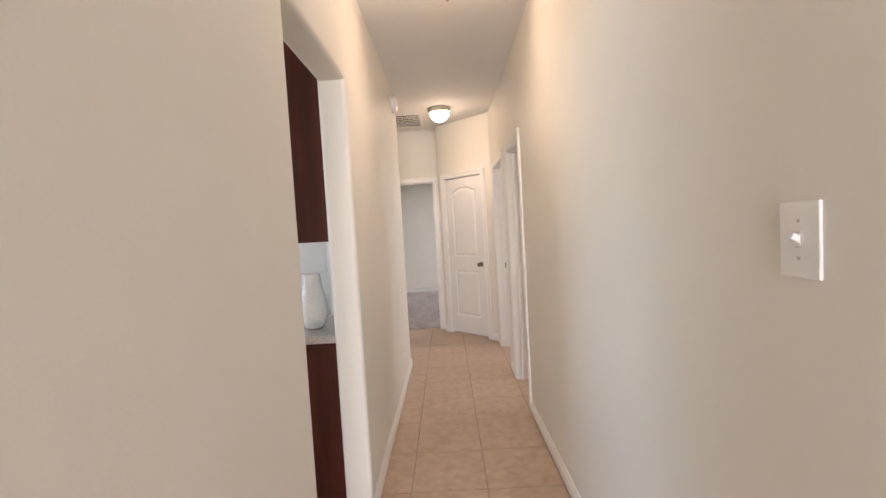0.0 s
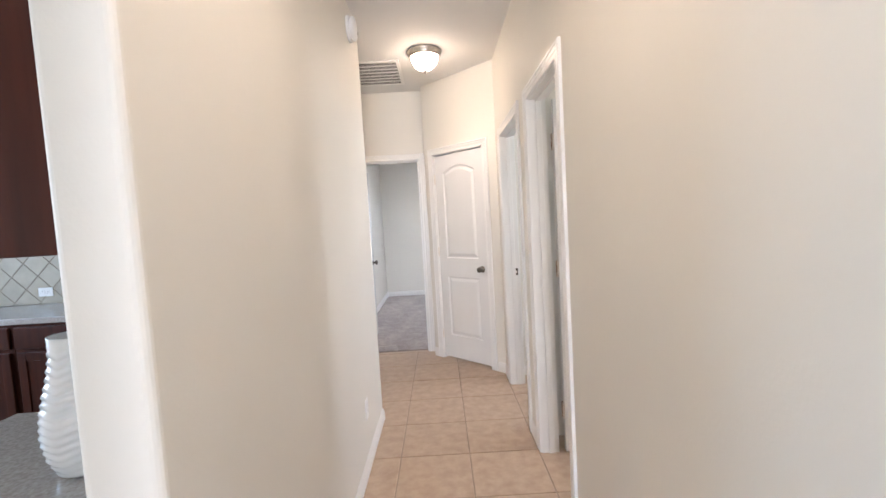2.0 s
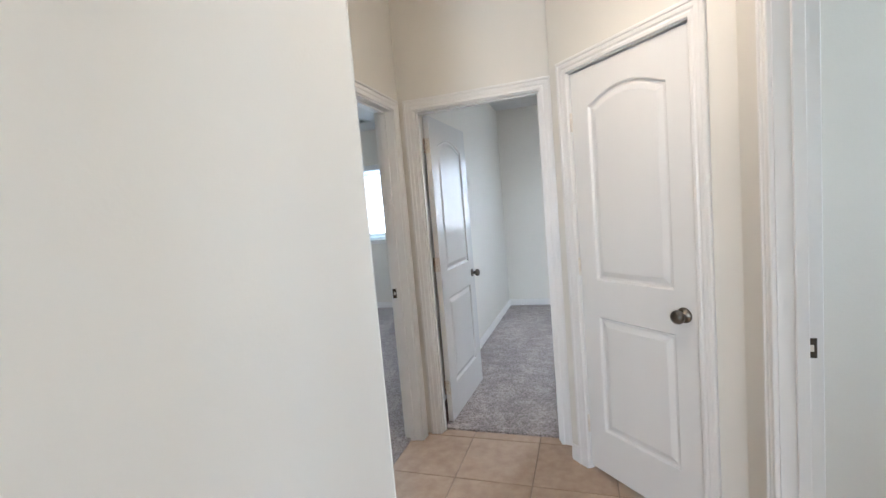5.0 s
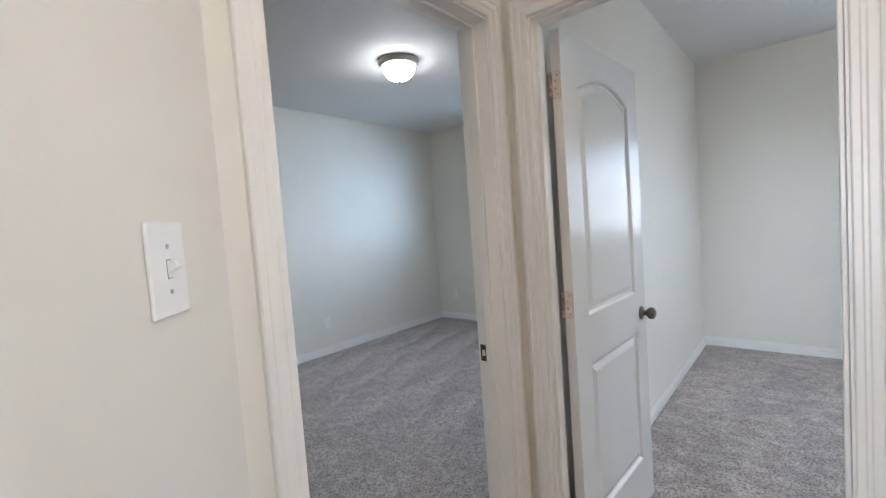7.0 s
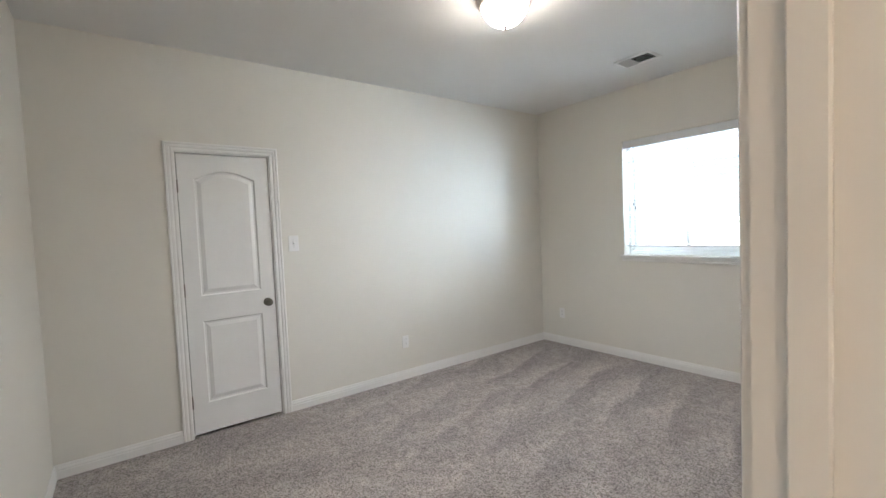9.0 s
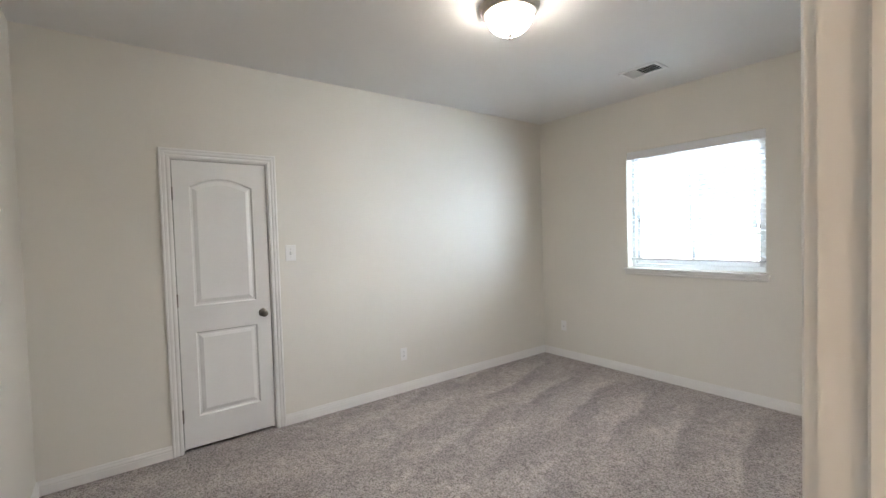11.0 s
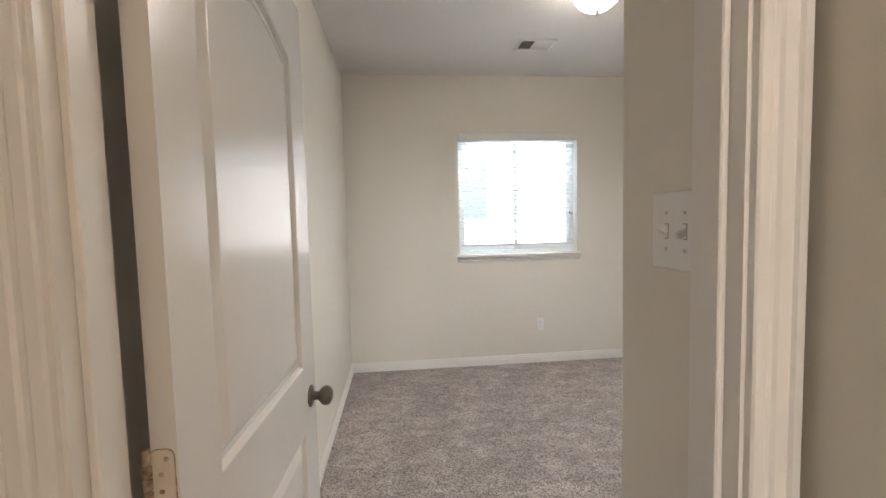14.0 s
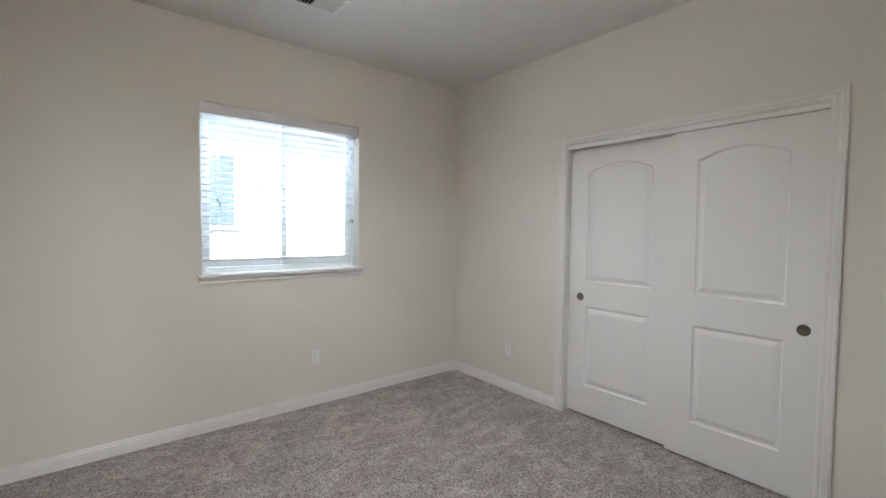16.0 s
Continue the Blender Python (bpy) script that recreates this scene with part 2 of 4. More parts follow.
    nt.links.new(tex(110, 4), bp.inputs["Height"])
    nt.links.new(bp.outputs["Normal"], b.inputs["Normal"])
    return m


swept_carpet = carpet_material("swept_carpet", ((8.15, 9.50, 0.0), (6.75, 8.25, 0.17)))
trodden_carpet = carpet_material("trodden_carpet", ())

# ---- mesh helpers ----
H, KH = 2.743, 3.33


def mesh_of(name, bm, mat, smooth=False):
    bmesh.ops.recalc_face_normals(bm, faces=bm.faces)
    me = bpy.data.meshes.new(name)
    if smooth:
        for f in bm.faces:
            f.smooth = True
    bm.to_mesh(me)
    bm.free()
    me.materials.append(mat)
    return me


def part(name, bm, mat, parent, label="", m=None, smooth=False):
    ob = new(name, bm if isinstance(bm, bpy.types.Mesh) else mesh_of(name, bm, mat, smooth))
    ob.parent = parent
    if m is not None:
        ob.matrix_basis = m
    return tagged(ob, label)


def thing(name, m, label, category, kind="", group=""):
    ob = new(name)
    ob.empty_display_size = 0.1
    ob.matrix_basis = m
    return tagged(ob, label, category, group, kind)


def solid(name, bm, mat, label, category, kind="structure", m=None):
    ob = new(name, mesh_of(name, bm, mat))
    if m is not None:
        ob.matrix_basis = m
    return tagged(ob, label, category, "", kind)


def box(x0, y0, z0, x1, y1, z1, bevel=0.0, segments=2, bm=None):
    bm2 = bmesh.new()
    bmesh.ops.create_cube(bm2, size=1)
    for v in bm2.verts:
        v.co = Vector(((x0 + x1) / 2 + v.co.x * (x1 - x0), (y0 + y1) / 2 + v.co.y * (y1 - y0), (z0 + z1) / 2 + v.co.z * (z1 - z0)))
    if bevel:
        bmesh.ops.bevel(bm2, geom=bm2.edges[:], offset=bevel, segments=segments, affect="EDGES", profile=0.5)
    if bm is None:
        return bm2
    me = bpy.data.meshes.new("tmp")
    bm2.to_mesh(me)
    bm2.free()
    bm.from_mesh(me)
    bpy.data.meshes.remove(me)
    return bm


def lathe(profile, n=32, bm=None, axis="z", center=(0, 0, 0)):
    """Turn a list of (radius, height) round an axis."""
    bm = bm or bmesh.new()
    cx, cy, cz = center
    rings = []
    for r, h in profile:
        ring = []
        for k in range(n if r > 1e-6 else 1):
            a = 2 * math.pi * k / n
            p = (r * math.cos(a), r * math.sin(a), h)
            if axis == "y":
                p = (p[0], p[2], p[1])
            if axis == "x":
                p = (p[2], p[0], p[1])
            ring.append(bm.verts.new((p[0] + cx, p[1] + cy, p[2] + cz)))
        rings.append(ring)
    for a, b in zip(rings, rings[1:]):
        for k in range(n):
            q = [a[k % len(a)], a[(k + 1) % len(a)], b[(k + 1) % len(b)], b[k % len(b)]]
            q = list(dict.fromkeys(q))
            if len(q) > 2:
                bm.faces.new(q)
    return bm


def wall_mesh(u0, u1, v1, t, holes, rounded=(), radius=0.02):
    """A wall along local x from u0 to u1, from floor to v1, thick from y=0 to y=-t, with rectangular holes (u0, u1, v0, v1)."""
    us = sorted({u0, u1, *[h[0] for h in holes], *[h[1] for h in holes]})
    vs = sorted({0.0, v1, *[h[2] for h in holes], *[h[3] for h in holes]})
    bm = bmesh.new()
    grid = {}

    def vert(i, j, s):
        if (i, j, s) not in grid:
            grid[i, j, s] = bm.verts.new((us[i], -t * s, vs[j]))
        return grid[i, j, s]

    def full(i, j):
        if not (0 <= i < len(us) - 1 and 0 <= j < len(vs) - 1):
            return False
        cu, cv = (us[i] + us[i + 1]) / 2, (vs[j] + vs[j + 1]) / 2
        return not any(a < cu < b and c < cv < d for a, b, c, d in holes)

    for i in range(len(us) - 1):
        for j in range(len(vs) - 1):
            if not full(i, j):
                continue
            for s in (0, 1):
                bm.faces.new([vert(i, j, s), vert(i + 1, j, s), vert(i + 1, j + 1, s), vert(i, j + 1, s)])
            for di, dj, a, b in ((-1, 0, (i, j), (i, j + 1)), (1, 0, (i + 1, j), (i + 1, j + 1)), (0, -1, (i, j), (i + 1, j)), (0, 1, (i, j + 1), (i + 1, j + 1))):
                if not full(i + di, j + dj):
                    bm.faces.new([vert(*a, 0), vert(*b, 0), vert(*b, 1), vert(*a, 1)])
    bmesh.ops.recalc_face_normals(bm, faces=bm.faces)
    if rounded:
        edges = []
        for e in bm.edges:
            a, b = e.verts[0].co, e.verts[1].co
            if abs(a.y - b.y) < 1e-6 and len(e.link_faces) == 2 and abs(e.link_faces[0].normal.dot(e.link_faces[1].normal)) < 0.1:
                for kind, pos in rounded:
                    if kind == "u" and abs(a.x - pos) < 1e-5 and abs(b.x - pos) < 1e-5:
                        edges.append(e)
                    if kind == "v" and abs(a.z - pos) < 1e-5 and abs(b.z - pos) < 1e-5:
                        edges.append(e)
        if edges:
            bmesh.ops.bevel(bm, geom=edges, offset=radius, segments=5, affect="EDGES", profile=0.5)
    return bm


def facing(x, y, nx, ny):
    """A frame on a wall: local y is the wall's normal, local x runs along it, z is up."""
    n = Vector((nx, ny, 0)).normalized()
    a = n.cross(Vector((0, 0, 1)))
    return Matrix(((a.x, n.x, 0, x), (a.y, n.y, 0, y), (0, 0, 1, 0), (0, 0, 0, 1)))


def wall(name, x, y, nx, ny, u0, u1, t, holes=(), top=H, rounded=(), label="", radius=0.02):
    return solid(name, wall_mesh(u0, u1, top, t, holes, rounded, radius), wall_paint, label or "smooth off-white painted drywall wall with light orange-peel texture", "wall", m=facing(x, y, nx, ny))


CASING = [(0.0, 0.0), (0.0, 0.0095), (0.003, 0.0120), (0.015, 0.0125), (0.019, 0.0095), (0.025, 0.0095), (0.029, 0.0130), (0.042, 0.0135),
          (0.046, 0.0120), (0.049, 0.0165), (0.059, 0.0165), (0.0625, 0.0130), (0.0625, 0.0)]
BASE = [(0.0, 0.0), (0.013, 0.0), (0.013, 0.046), (0.010, 0.051), (0.012, 0.056), (0.010, 0.064), (0.007, 0.070), (0.006, 0.078), (0.003, 0.085), (0.0, 0.085)]


def casing_mesh(w, h, reveal=0.006, side=1, depth=0.0, low=0.0):
    """Three-sided mitred moulding round an opening of width w centred on local x, on the face y = depth (side 1: proud to +y)."""
    bm = bmesh.new()
    rows = []
    for u, d in CASING:
        o = w / 2 + reveal + u
        y = depth + side * d
        rows.append([bm.verts.new(p) for p in ((-o, y, low), (-o, y, h + reveal + u), (o, y, h + reveal + u), (o, y, low))])
    for a, b in zip(rows, rows[1:] + rows[:1]):
        for k in range(3):
            bm.faces.new([a[k], a[k + 1], b[k + 1], b[k]])
    for k in (0, 3):
        bm.faces.new([r[k] for r in rows])
    return bm


def jamb_mesh(w, h, t, stop_at=0.045):
    bm = bmesh.new()
    j = 0.018
    box(-w / 2 - j, -t, 0, -w / 2, 0, h, bm=bm)
    box(w / 2, -t, 0, w / 2 + j, 0, h, bm=bm)
    box(-w / 2 - j, -t, h, w / 2 + j, 0, h + j, bm=bm)
    s0, s1 = -stop_at - (0.032 if t > 0.07 else 0.02), -stop_at
    box(-w / 2, s0, 0, -w / 2 + 0.011, s1, h, 0.002, 1, bm=bm)
    box(w / 2 - 0.011, s0, 0, w / 2, s1, h, 0.002, 1, bm=bm)
    box(-w / 2 + 0.011, s0, h - 0.011, w / 2 - 0.011, s1, h, 0.002, 1, bm=bm)
    return bm


def panel_outline(x0, x1, z0, z1, rise, n=14):
    pts = [(x0, z0), (x1, z0), (x1, z1)]
    if rise:
        half = (x1 - x0) / 2
        for k in range(1, n):
            f = k / n
            x = x1 - (x1 - x0) * f
            s = max(0.0, 1 - ((x - (x0 + x1) / 2) / half) ** 2)
            pts.append((x, z1 + rise * s ** 1.2))
    pts.append((x0, z1))
    return pts


def inset_outline(pts, d):
    out = []
    n = len(pts)
    for k in range(n):
        a, b, c = Vector(pts[k - 1]), Vector(pts[k]), Vector(pts[(k + 1) % n])
        e1, e2 = (b - a).normalized(), (c - b).normalized()
        n1, n2 = Vector((-e1.y, e1.x)), Vector((-e2.y, e2.x))
        m = n1 + n2
        m = m / max(m.dot(n1), 0.3)
        out.append((b.x + m.x * d, b.y + m.y * d))
    return out


def door_slab(parent, w, h, t, m, low=0.012, sides=(1, -1), margin=None, label=""):
    """A moulded two-panel door with an arched upper panel: the slab with its openings, and the panels. Local x from the hinge edge, front face at y = 0."""
    margin = margin or (0.098 if w < 0.66 else 0.118)
    x0, x1 = margin, w - margin
    outlines = [panel_outline(x0, x1, 0.245, 0.838, 0), panel_outline(x0, x1, 1.02, h - 0.175, 0.06)]
    bm = bmesh.new()
    for y in (0.0, -t):
        es = []
        for loop in ([(0, low), (w, low), (w, h), (0, h)], *outlines):
            vs = [bm.verts.new((x, y, z)) for x, z in loop]
            es += [bm.edges.new((vs[k], vs[(k + 1) % len(vs)])) for k in range(len(vs))]
        bmesh.ops.triangle_fill(bm, use_beauty=True, use_dissolve=False, edges=es, normal=(0, 1 if y == 0 else -1, 0))
    box(0, -t, low, w, 0, h, bm=bm)
    bm.faces.ensure_lookup_table()
    big = [f for f in bm.faces if abs(f.normal.y) > 0.9 and len(f.verts) == 4 and f.calc_area() > 0.9 * w * (h - low)]
    bmesh.ops.delete(bm, geom=big, context="FACES_ONLY")
    bmesh.ops.remove_doubles(bm, verts=bm.verts[:], dist=1e-5)
    slab = part("slab", bm, door_paint, parent, label, m)
    for name, pts in zip(("lower_panel", "upper_panel"), outlines):
        for side in sides:
            bm = bmesh.new()
            rings = []
            for inset, depth in ((0, 0), (0.003, -0.002), (0.009, -0.0120), (0.020, -0.0125), (0.030, -0.0085), (0.044, -0.0035), (0.047, -0.003)):
                y = depth if side == 1 else -t - depth
                rings.append([bm.verts.new((x, y, z)) for x, z in inset_outline(pts, inset)])
            for a, b in zip(rings, rings[1:]):
                for k in range(len(a)):
                    bm.faces.new([a[k], a[(k + 1) % len(a)], b[(k + 1) % len(b)], b[k]])
            bm.faces.new(rings[-1])
            part(name, bm, door_paint, slab)
    return slab


def knob(parent, x, z, m, t=0.035, mat=None):
    """Round knobs on both faces of a slab."""
    for side in (1, -1):
        y = 0 if side == 1 else -t
        rose = lathe([(0, 0), (0.031, 0), (0.032, 0.003), (0.027, 0.008), (0.013, 0.011), (0.012, 0.022), (0.017, 0.028), (0.026, 0.036), (0.0285, 0.046),
                      (0.025, 0.056), (0.014, 0.063), (0, 0.065)], 24)
        for v in rose.verts:
            v.co = Vector((x + v.co.x, y + side * v.co.z, z + v.co.y))
        part("door_knob", rose, mat or dark_nickel, parent, "round satin nickel door knob", m, True)


def rounded_plate(y0, y1, z0, z1, x0, x1, radius, n=5):
    """A thin plate with rounded corners, flat in the y-z plane."""
    pts = []
    for cy, cz, a0 in ((y1 - radius, z1 - radius, 0), (y0 + radius, z1 - radius, 90), (y0 + radius, z0 + radius, 180), (y1 - radius, z0 + radius, 270)):
        for k in range(n + 1):
            a = radians(a0 + 90 * k / n)
            pts.append((cy + radius * math.cos(a), cz + radius * math.sin(a)))
    bm = bmesh.new()
    lo, hi = ([bm.verts.new((x, y, z)) for y, z in pts] for x in (x0, x1))
    bm.faces.new(lo), bm.faces.new(hi)
    for k in range(len(pts)):
        q = (k + 1) % len(pts)
        bm.faces.new([lo[k], lo[q], hi[q], hi[k]])
    return bm


def knuckles(x, y, z):
    bm = bmesh.new()
    for k in range(5):
        lathe([(0, -0.0083), (0.0056, -0.0083), (0.0064, -0.0070), (0.0064, 0.0070), (0.0056, 0.0083), (0, 0.0083)], 12, bm, center=(x, y, z + (k - 2) * 0.018))
    lathe([(0, 0.0), (0.005, 0.0), (0.0042, 0.003), (0, 0.004)], 12, bm, center=(x, y, z + 0.0445))
    return bm


def hinge(parent, z, m, mat=None, back=False, t=0.035):
    """Butt hinge at the slab's hinge edge (local x = 0): its knuckle on the front side, or behind with a leaf on the edge of an open door."""
    if not back:
        part("hinge", knuckles(-0.003, 0.005, z), mat or painted_hinge, parent, "" if mat else "hinge smeared with old white paint", m)
        return
    h = part("hinge", knuckles(-0.003, -t - 0.004, z), worn_hinge, parent, "hinge with old paint flaking off its knuckles", m)
    part("paint_crack", rounded_plate(-t - 0.0005, -0.0035, z - 0.0465, z + 0.0465, -0.0008, -0.0001, 0.011), worn_hinge, h, "dark scored line round the leaf")
    part("leaf", rounded_plate(-t, -0.005, z - 0.045, z + 0.045, -0.0026, -0.0009, 0.010), painted_hinge, h, "cream-painted hinge leaf")
    for dy, dz in ((-0.014, -0.033), (-0.022, -0.012), (-0.022, 0.012), (-0.014, 0.033)):
        part("screw", lathe([(0.0036, 0), (0.0030, -0.0007), (0, -0.0009)], 10, None, "x", (-0.0026, dy, z + dz)), worn_hinge, h)


def strike(parent, x, y, z):
    bm = bmesh.new()
    box(x - 0.0015, y - 0.014, z - 0.029, x + 0.0015, y + 0.014, z + 0.029, 0.001, 1, bm=bm)
    p = part("strike_plate", bm, dark_metal, parent, "dark bronze strike plate")
    part("latch_hole", box(x - 0.0021, y - 0.006, z - 0.010, x + 0.0021, y + 0.006, z + 0.010), painted_hinge, p)


def doorway(name, x, y, nx, ny, w, t, label, h=2.035, backs=True, fronts=True, stop_at=0.045, low_back=0.01):
    d = thing(name, facing(x, y, nx, ny), label, "door", "structure")
    part("jamb", jamb_mesh(w, h, t, stop_at), trim_paint, d)
    if fronts:
        part("casing", casing_mesh(w, h), trim_paint, d, "fluted white-painted casing")
    if backs:
        part("casing", casing_mesh(w, h, side=-1, depth=-t, low=low_back), trim_paint, d, "fluted white-painted casing")
    return d


# ---- floors and ceilings ----
solid("ground", box(-60, -60, -0.5, 60, 80, -0.30), grass_mat, "patchy mown lawn around the house", "ground")
floor = solid("floor", box(-5.3, -5.2, -0.25, 3.6, 6.30, -0.004), grout, "beige stone-look ceramic floor tiles with brown grout", "floor")
solid("carpet_1", box(-5.3, 5.14, -0.003, -0.995, 9.79, 0.012), swept_carpet, "thick grey-brown cut-pile carpet with vacuum tracks", "carpet")
solid("carpet_2", box(-0.985, 6.30, -0.003, 3.2, 9.84, 0.012), trodden_carpet, "thick grey-brown cut-pile carpet with trodden patches", "carpet")
solid("subfloor", box(-5.4, 6.305, -0.25, 3.6, 10.0, -0.004), grout, "concrete slab under the carpets", "floor")


def prism(pts, z0, z1):
    bm = bmesh.new()
    lo, hi = ([bm.verts.new((x, y, z)) for x, y in pts] for z in (z0, z1))
    bm.faces.new(lo), bm.faces.new(hi)
    for k in range(len(pts)):
        bm.faces.new([lo[k], lo[(k + 1) % len(pts)], hi[(k + 1) % len(pts)], hi[k]])
    return bm


HALL = [(-0.40, -0.7), (3.3, -0.7), (3.3, 6.333), (-1.017, 6.333), (-1.017, 5.20), (-0.45, 4.65), (-0.40, 4.65)]
solid("ceiling_1", prism(HALL, H, H + 0.15), ceiling_paint, "flat white textured drywall ceiling", "ceiling")
solid("ceiling_2", box(-5.4, 5.185, H, -1.018, 10.0, H + 0.15), ceiling_paint, "flat white textured drywall ceiling", "ceiling")
solid("ceiling_4", box(-1.016, 6.334, H, 3.3, 10.0, H + 0.15), ceiling_paint, "flat white textured drywall ceiling", "ceiling")
solid("ceiling_3", box(-5.4, -5.3, KH, 3.7, 5.2, KH + 0.15), ceiling_paint, "high flat white textured kitchen ceiling", "ceiling")

# ---- walls ----
# hall, left: normal +x, local x runs towards -y
# Its unseen southern stretch is added to shield the kitchen from the south lamp.
wall("wall_hall_west", -0.38, 0, 1, 0, -4.685, 3.0, 0.135, [(-2.372, -1.58, 0, 2.14)], KH, [("u", -2.372), ("u", -1.58), ("v", 2.14)])
wall("wall_switch_angle", -0.651, 4.9775, 0.7335, 0.6796, -0.403, 0.403, 0.10, top=KH)
wall("wall_between_bedrooms", -0.955, 0, 1, 0, -9.80, -6.3355, 0.075)
wall("wall_bedroom_entry", -0.922, 0, 1, 0, -6.2445, -5.21, 0.108, [(-6.157, -5.366, 0, 2.053)])
wall("wall_hall_north", 0, 6.245, 0, -1, -0.05, 1.03, 0.09, [(0.065, 0.839, 0, 2.053)])
wall("wall_entry_return", -0.002, 0, -1, 0, 6.104, 6.2445, 0.05)
wall("wall_entry_switch", -0.036, 0, -1, 0, 6.3355, 6.618, 0.08, rounded=[("u", 6.618)])
wall("wall_bedroom_south", 0, 6.605, 0, 1, 0.054, 2.41, 0.10)
wall("wall_closet_angle", 0.31, 5.79, -1, -1, -0.4556, 0.4525, 0.10, [(-0.3066, 0.3434, 0, 2.053)])
wall("wall_hall_east", 0.632, 0, -1, 0, -0.6, 5.468, 0.10, [(3.512, 4.148, 0, 2.053), (4.432, 5.208, 0, 2.053)])
wall("wall_bath_north", 0.7325, 5.39, 0, -1, -2.2, 0.0, 0.08)
wall("wall_bath_south", 0.7325, 4.37, 0, 1, 0.0, 2.2, 0.05)
wall("wall_laundry_south", 0.7325, 3.30, 0, 1, 0.0, 2.2, 0.08)
# Both openings are made up, cut to let in the bath and laundry fills.
wall("wall_bath_east", 2.945, 0, -1, 0, 3.2, 5.5, 0.08, [(4.6, 5.2, 1.3, 2.1), (3.34, 3.98, 1.28, 2.12)])
wall("wall_bedroom_east", 2.295, 0, -1, 0, 6.5, 9.812, 0.115, [(7.045, 8.559, 0, 2.043)])
wall("wall_closet_back", 3.05, 0, -1, 0, 6.5, 9.9, 0.1)
WIN1, WIN2 = (-3.274, -2.115), (0.082, 1.238)
WZ0, WZ1 = 1.08, 2.225
wall("wall_north_1", 0, 9.769, 0, -1, 1.018, 5.4, 0.155, [(-WIN1[1], -WIN1[0], WZ0, WZ1)])
wall("wall_north_2", 0, 9.812, 0, -1, -3.2, 1.017, 0.155, [(-WIN2[1], -WIN2[0], WZ0, WZ1)])
wall("wall_bedroom_west", -4.36, 0, 1, 0, -9.79, -5.25, 0.115, [(-6.6285, -5.9775, 0, 2.053)])
# Unseen; added so that daylight doesn't leak under the closed closet door.
wall("wall_closet_west", -5.1, 0, 1, 0, -9.79, -5.24, 0.1)
wall("wall_kitchen_north", 0, 5.13, 0, -1, 0.96, 5.3, 0.12, top=KH)
wall("wall_kitchen_west", -5.2, 0, 1, 0, -5.13, 5.2, 0.12, [(-4.05, -1.35, 1.2, 2.2), (0.8, 1.8, 0.9, 2.2)], KH)
# Unseen room behind the path's start, made up; its opening holds the hall fill.
wall("wall_living_south", 0, -5.1, 0, 1, -5.3, 3.6, 0.12, [(-0.9, 1.5, 0.3, 2.5)], KH)
wall("wall_living_east", 3.5, 0, -1, 0, -5.2, -0.5, 0.12, top=KH)
wall("wall_living_north", 0, -0.6, 0, -1, -3.6, -0.6315, 0.1, top=KH)
solid("wall_hall_header", box(-0.379, -0.6, H + 0.151, 0.629, -0.5, KH), wall_paint, "painted drywall above the hall mouth", "wall")
solid("wall_attic_side", box(0.63, -0.6, H + 0.151, 0.74, 5.2, KH), wall_paint, "painted drywall above the hall ceiling", "wall")

# ---- baseboards ----
baseboard = thing("baseboard", Matrix(), "white-painted moulded wooden baseboards along the walls", "baseboard", "structure")


def base_run(x0, y0, x1, y1, nx, ny, low=0.0):
    a, b, n = Vector((x0, y0, 0)), Vector((x1, y1, 0)), Vector((nx, ny, 0)).normalized()
    bm = bmesh.new()
    ends = [[bm.verts.new(p + n * d + Vector((0, 0, z + low))) for d, z in BASE] for p in (a, b)]
    for k in range(len(BASE)):
        q = (k + 1) % len(BASE)
        bm.faces.new([ends[0][k], ends[0][q], ends[1][q], ends[1][k]])
    for e in ends:
        bm.faces.new(e)
    part("board", bm, trim_paint, baseboard)


C = 0.0690
base_run(-0.38, -3.0, -0.38, 1.565, 1, 0)
base_run(-0.38, 2.387, -0.38, 4.69, 1, 0)
base_run(-0.372, 4.677, -0.918, 5.266, 0.7335, 0.6796)
base_run(-0.922, 5.266, -0.922, 5.384 - C, 1, 0)
base_run(0.632, -0.6, 0.632, 3.53 - C, -1, 0)
base_run(0.632, 4.13 + C, 0.632, 4.45 - C, -1, 0)
base_run(0.632, 5.19 + C, 0.632, 5.468, -1, 0)
base_run(-0.002, 6.10, -0.002, 6.245, -1, 0)
base_run(-0.002, 6.102, 0.0305, 6.0695, -1, -1)
base_run(0.570, 5.530, 0.632, 5.468, -1, -1)
base_run(0.75, 5.39, 2.9, 5.39, 0, -1)
low = 0.012
base_run(-4.36, 5.25, -4.36, 5.9955 - C, 1, 0, low)
base_run(-4.36, 6.6105 + C, -4.36, 9.769, 1, 0, low)
base_run(-4.36, 9.769, -1.030, 9.769, 0, -1, low)
base_run(-4.36, 5.25, -1.030, 5.25, 0, 1, low)
base_run(-1.030, 6.139 + C, -1.030, 9.769, -1, 0, low)
base_run(-0.955, 6.336, -0.955, 9.812, 1, 0, low)
base_run(-0.955, 9.812, 2.295, 9.812, 0, -1, low)
base_run(2.295, 8.541 + C, 2.295, 9.812, -1, 0, low)
base_run(2.295, 6.605, 2.295, 7.063 - C, -1, 0, low)
base_run(-0.01, 6.605, 2.295, 6.605, 0, 1, low)
base_run(-0.036, 6.336, -0.036, 6.59, -1, 0, low)

# ---- doors ----
T = 0.035
# bedroom one: opening in the wall between, door folded back along the south side of the bedroom
d = doorway("door_1", -0.922, 5.7615, 1, 0, 0.755, 0.108, "white two-panel bedroom door standing wide open", stop_at=0.045)
strike(d, -0.3772, -0.092, 0.943)
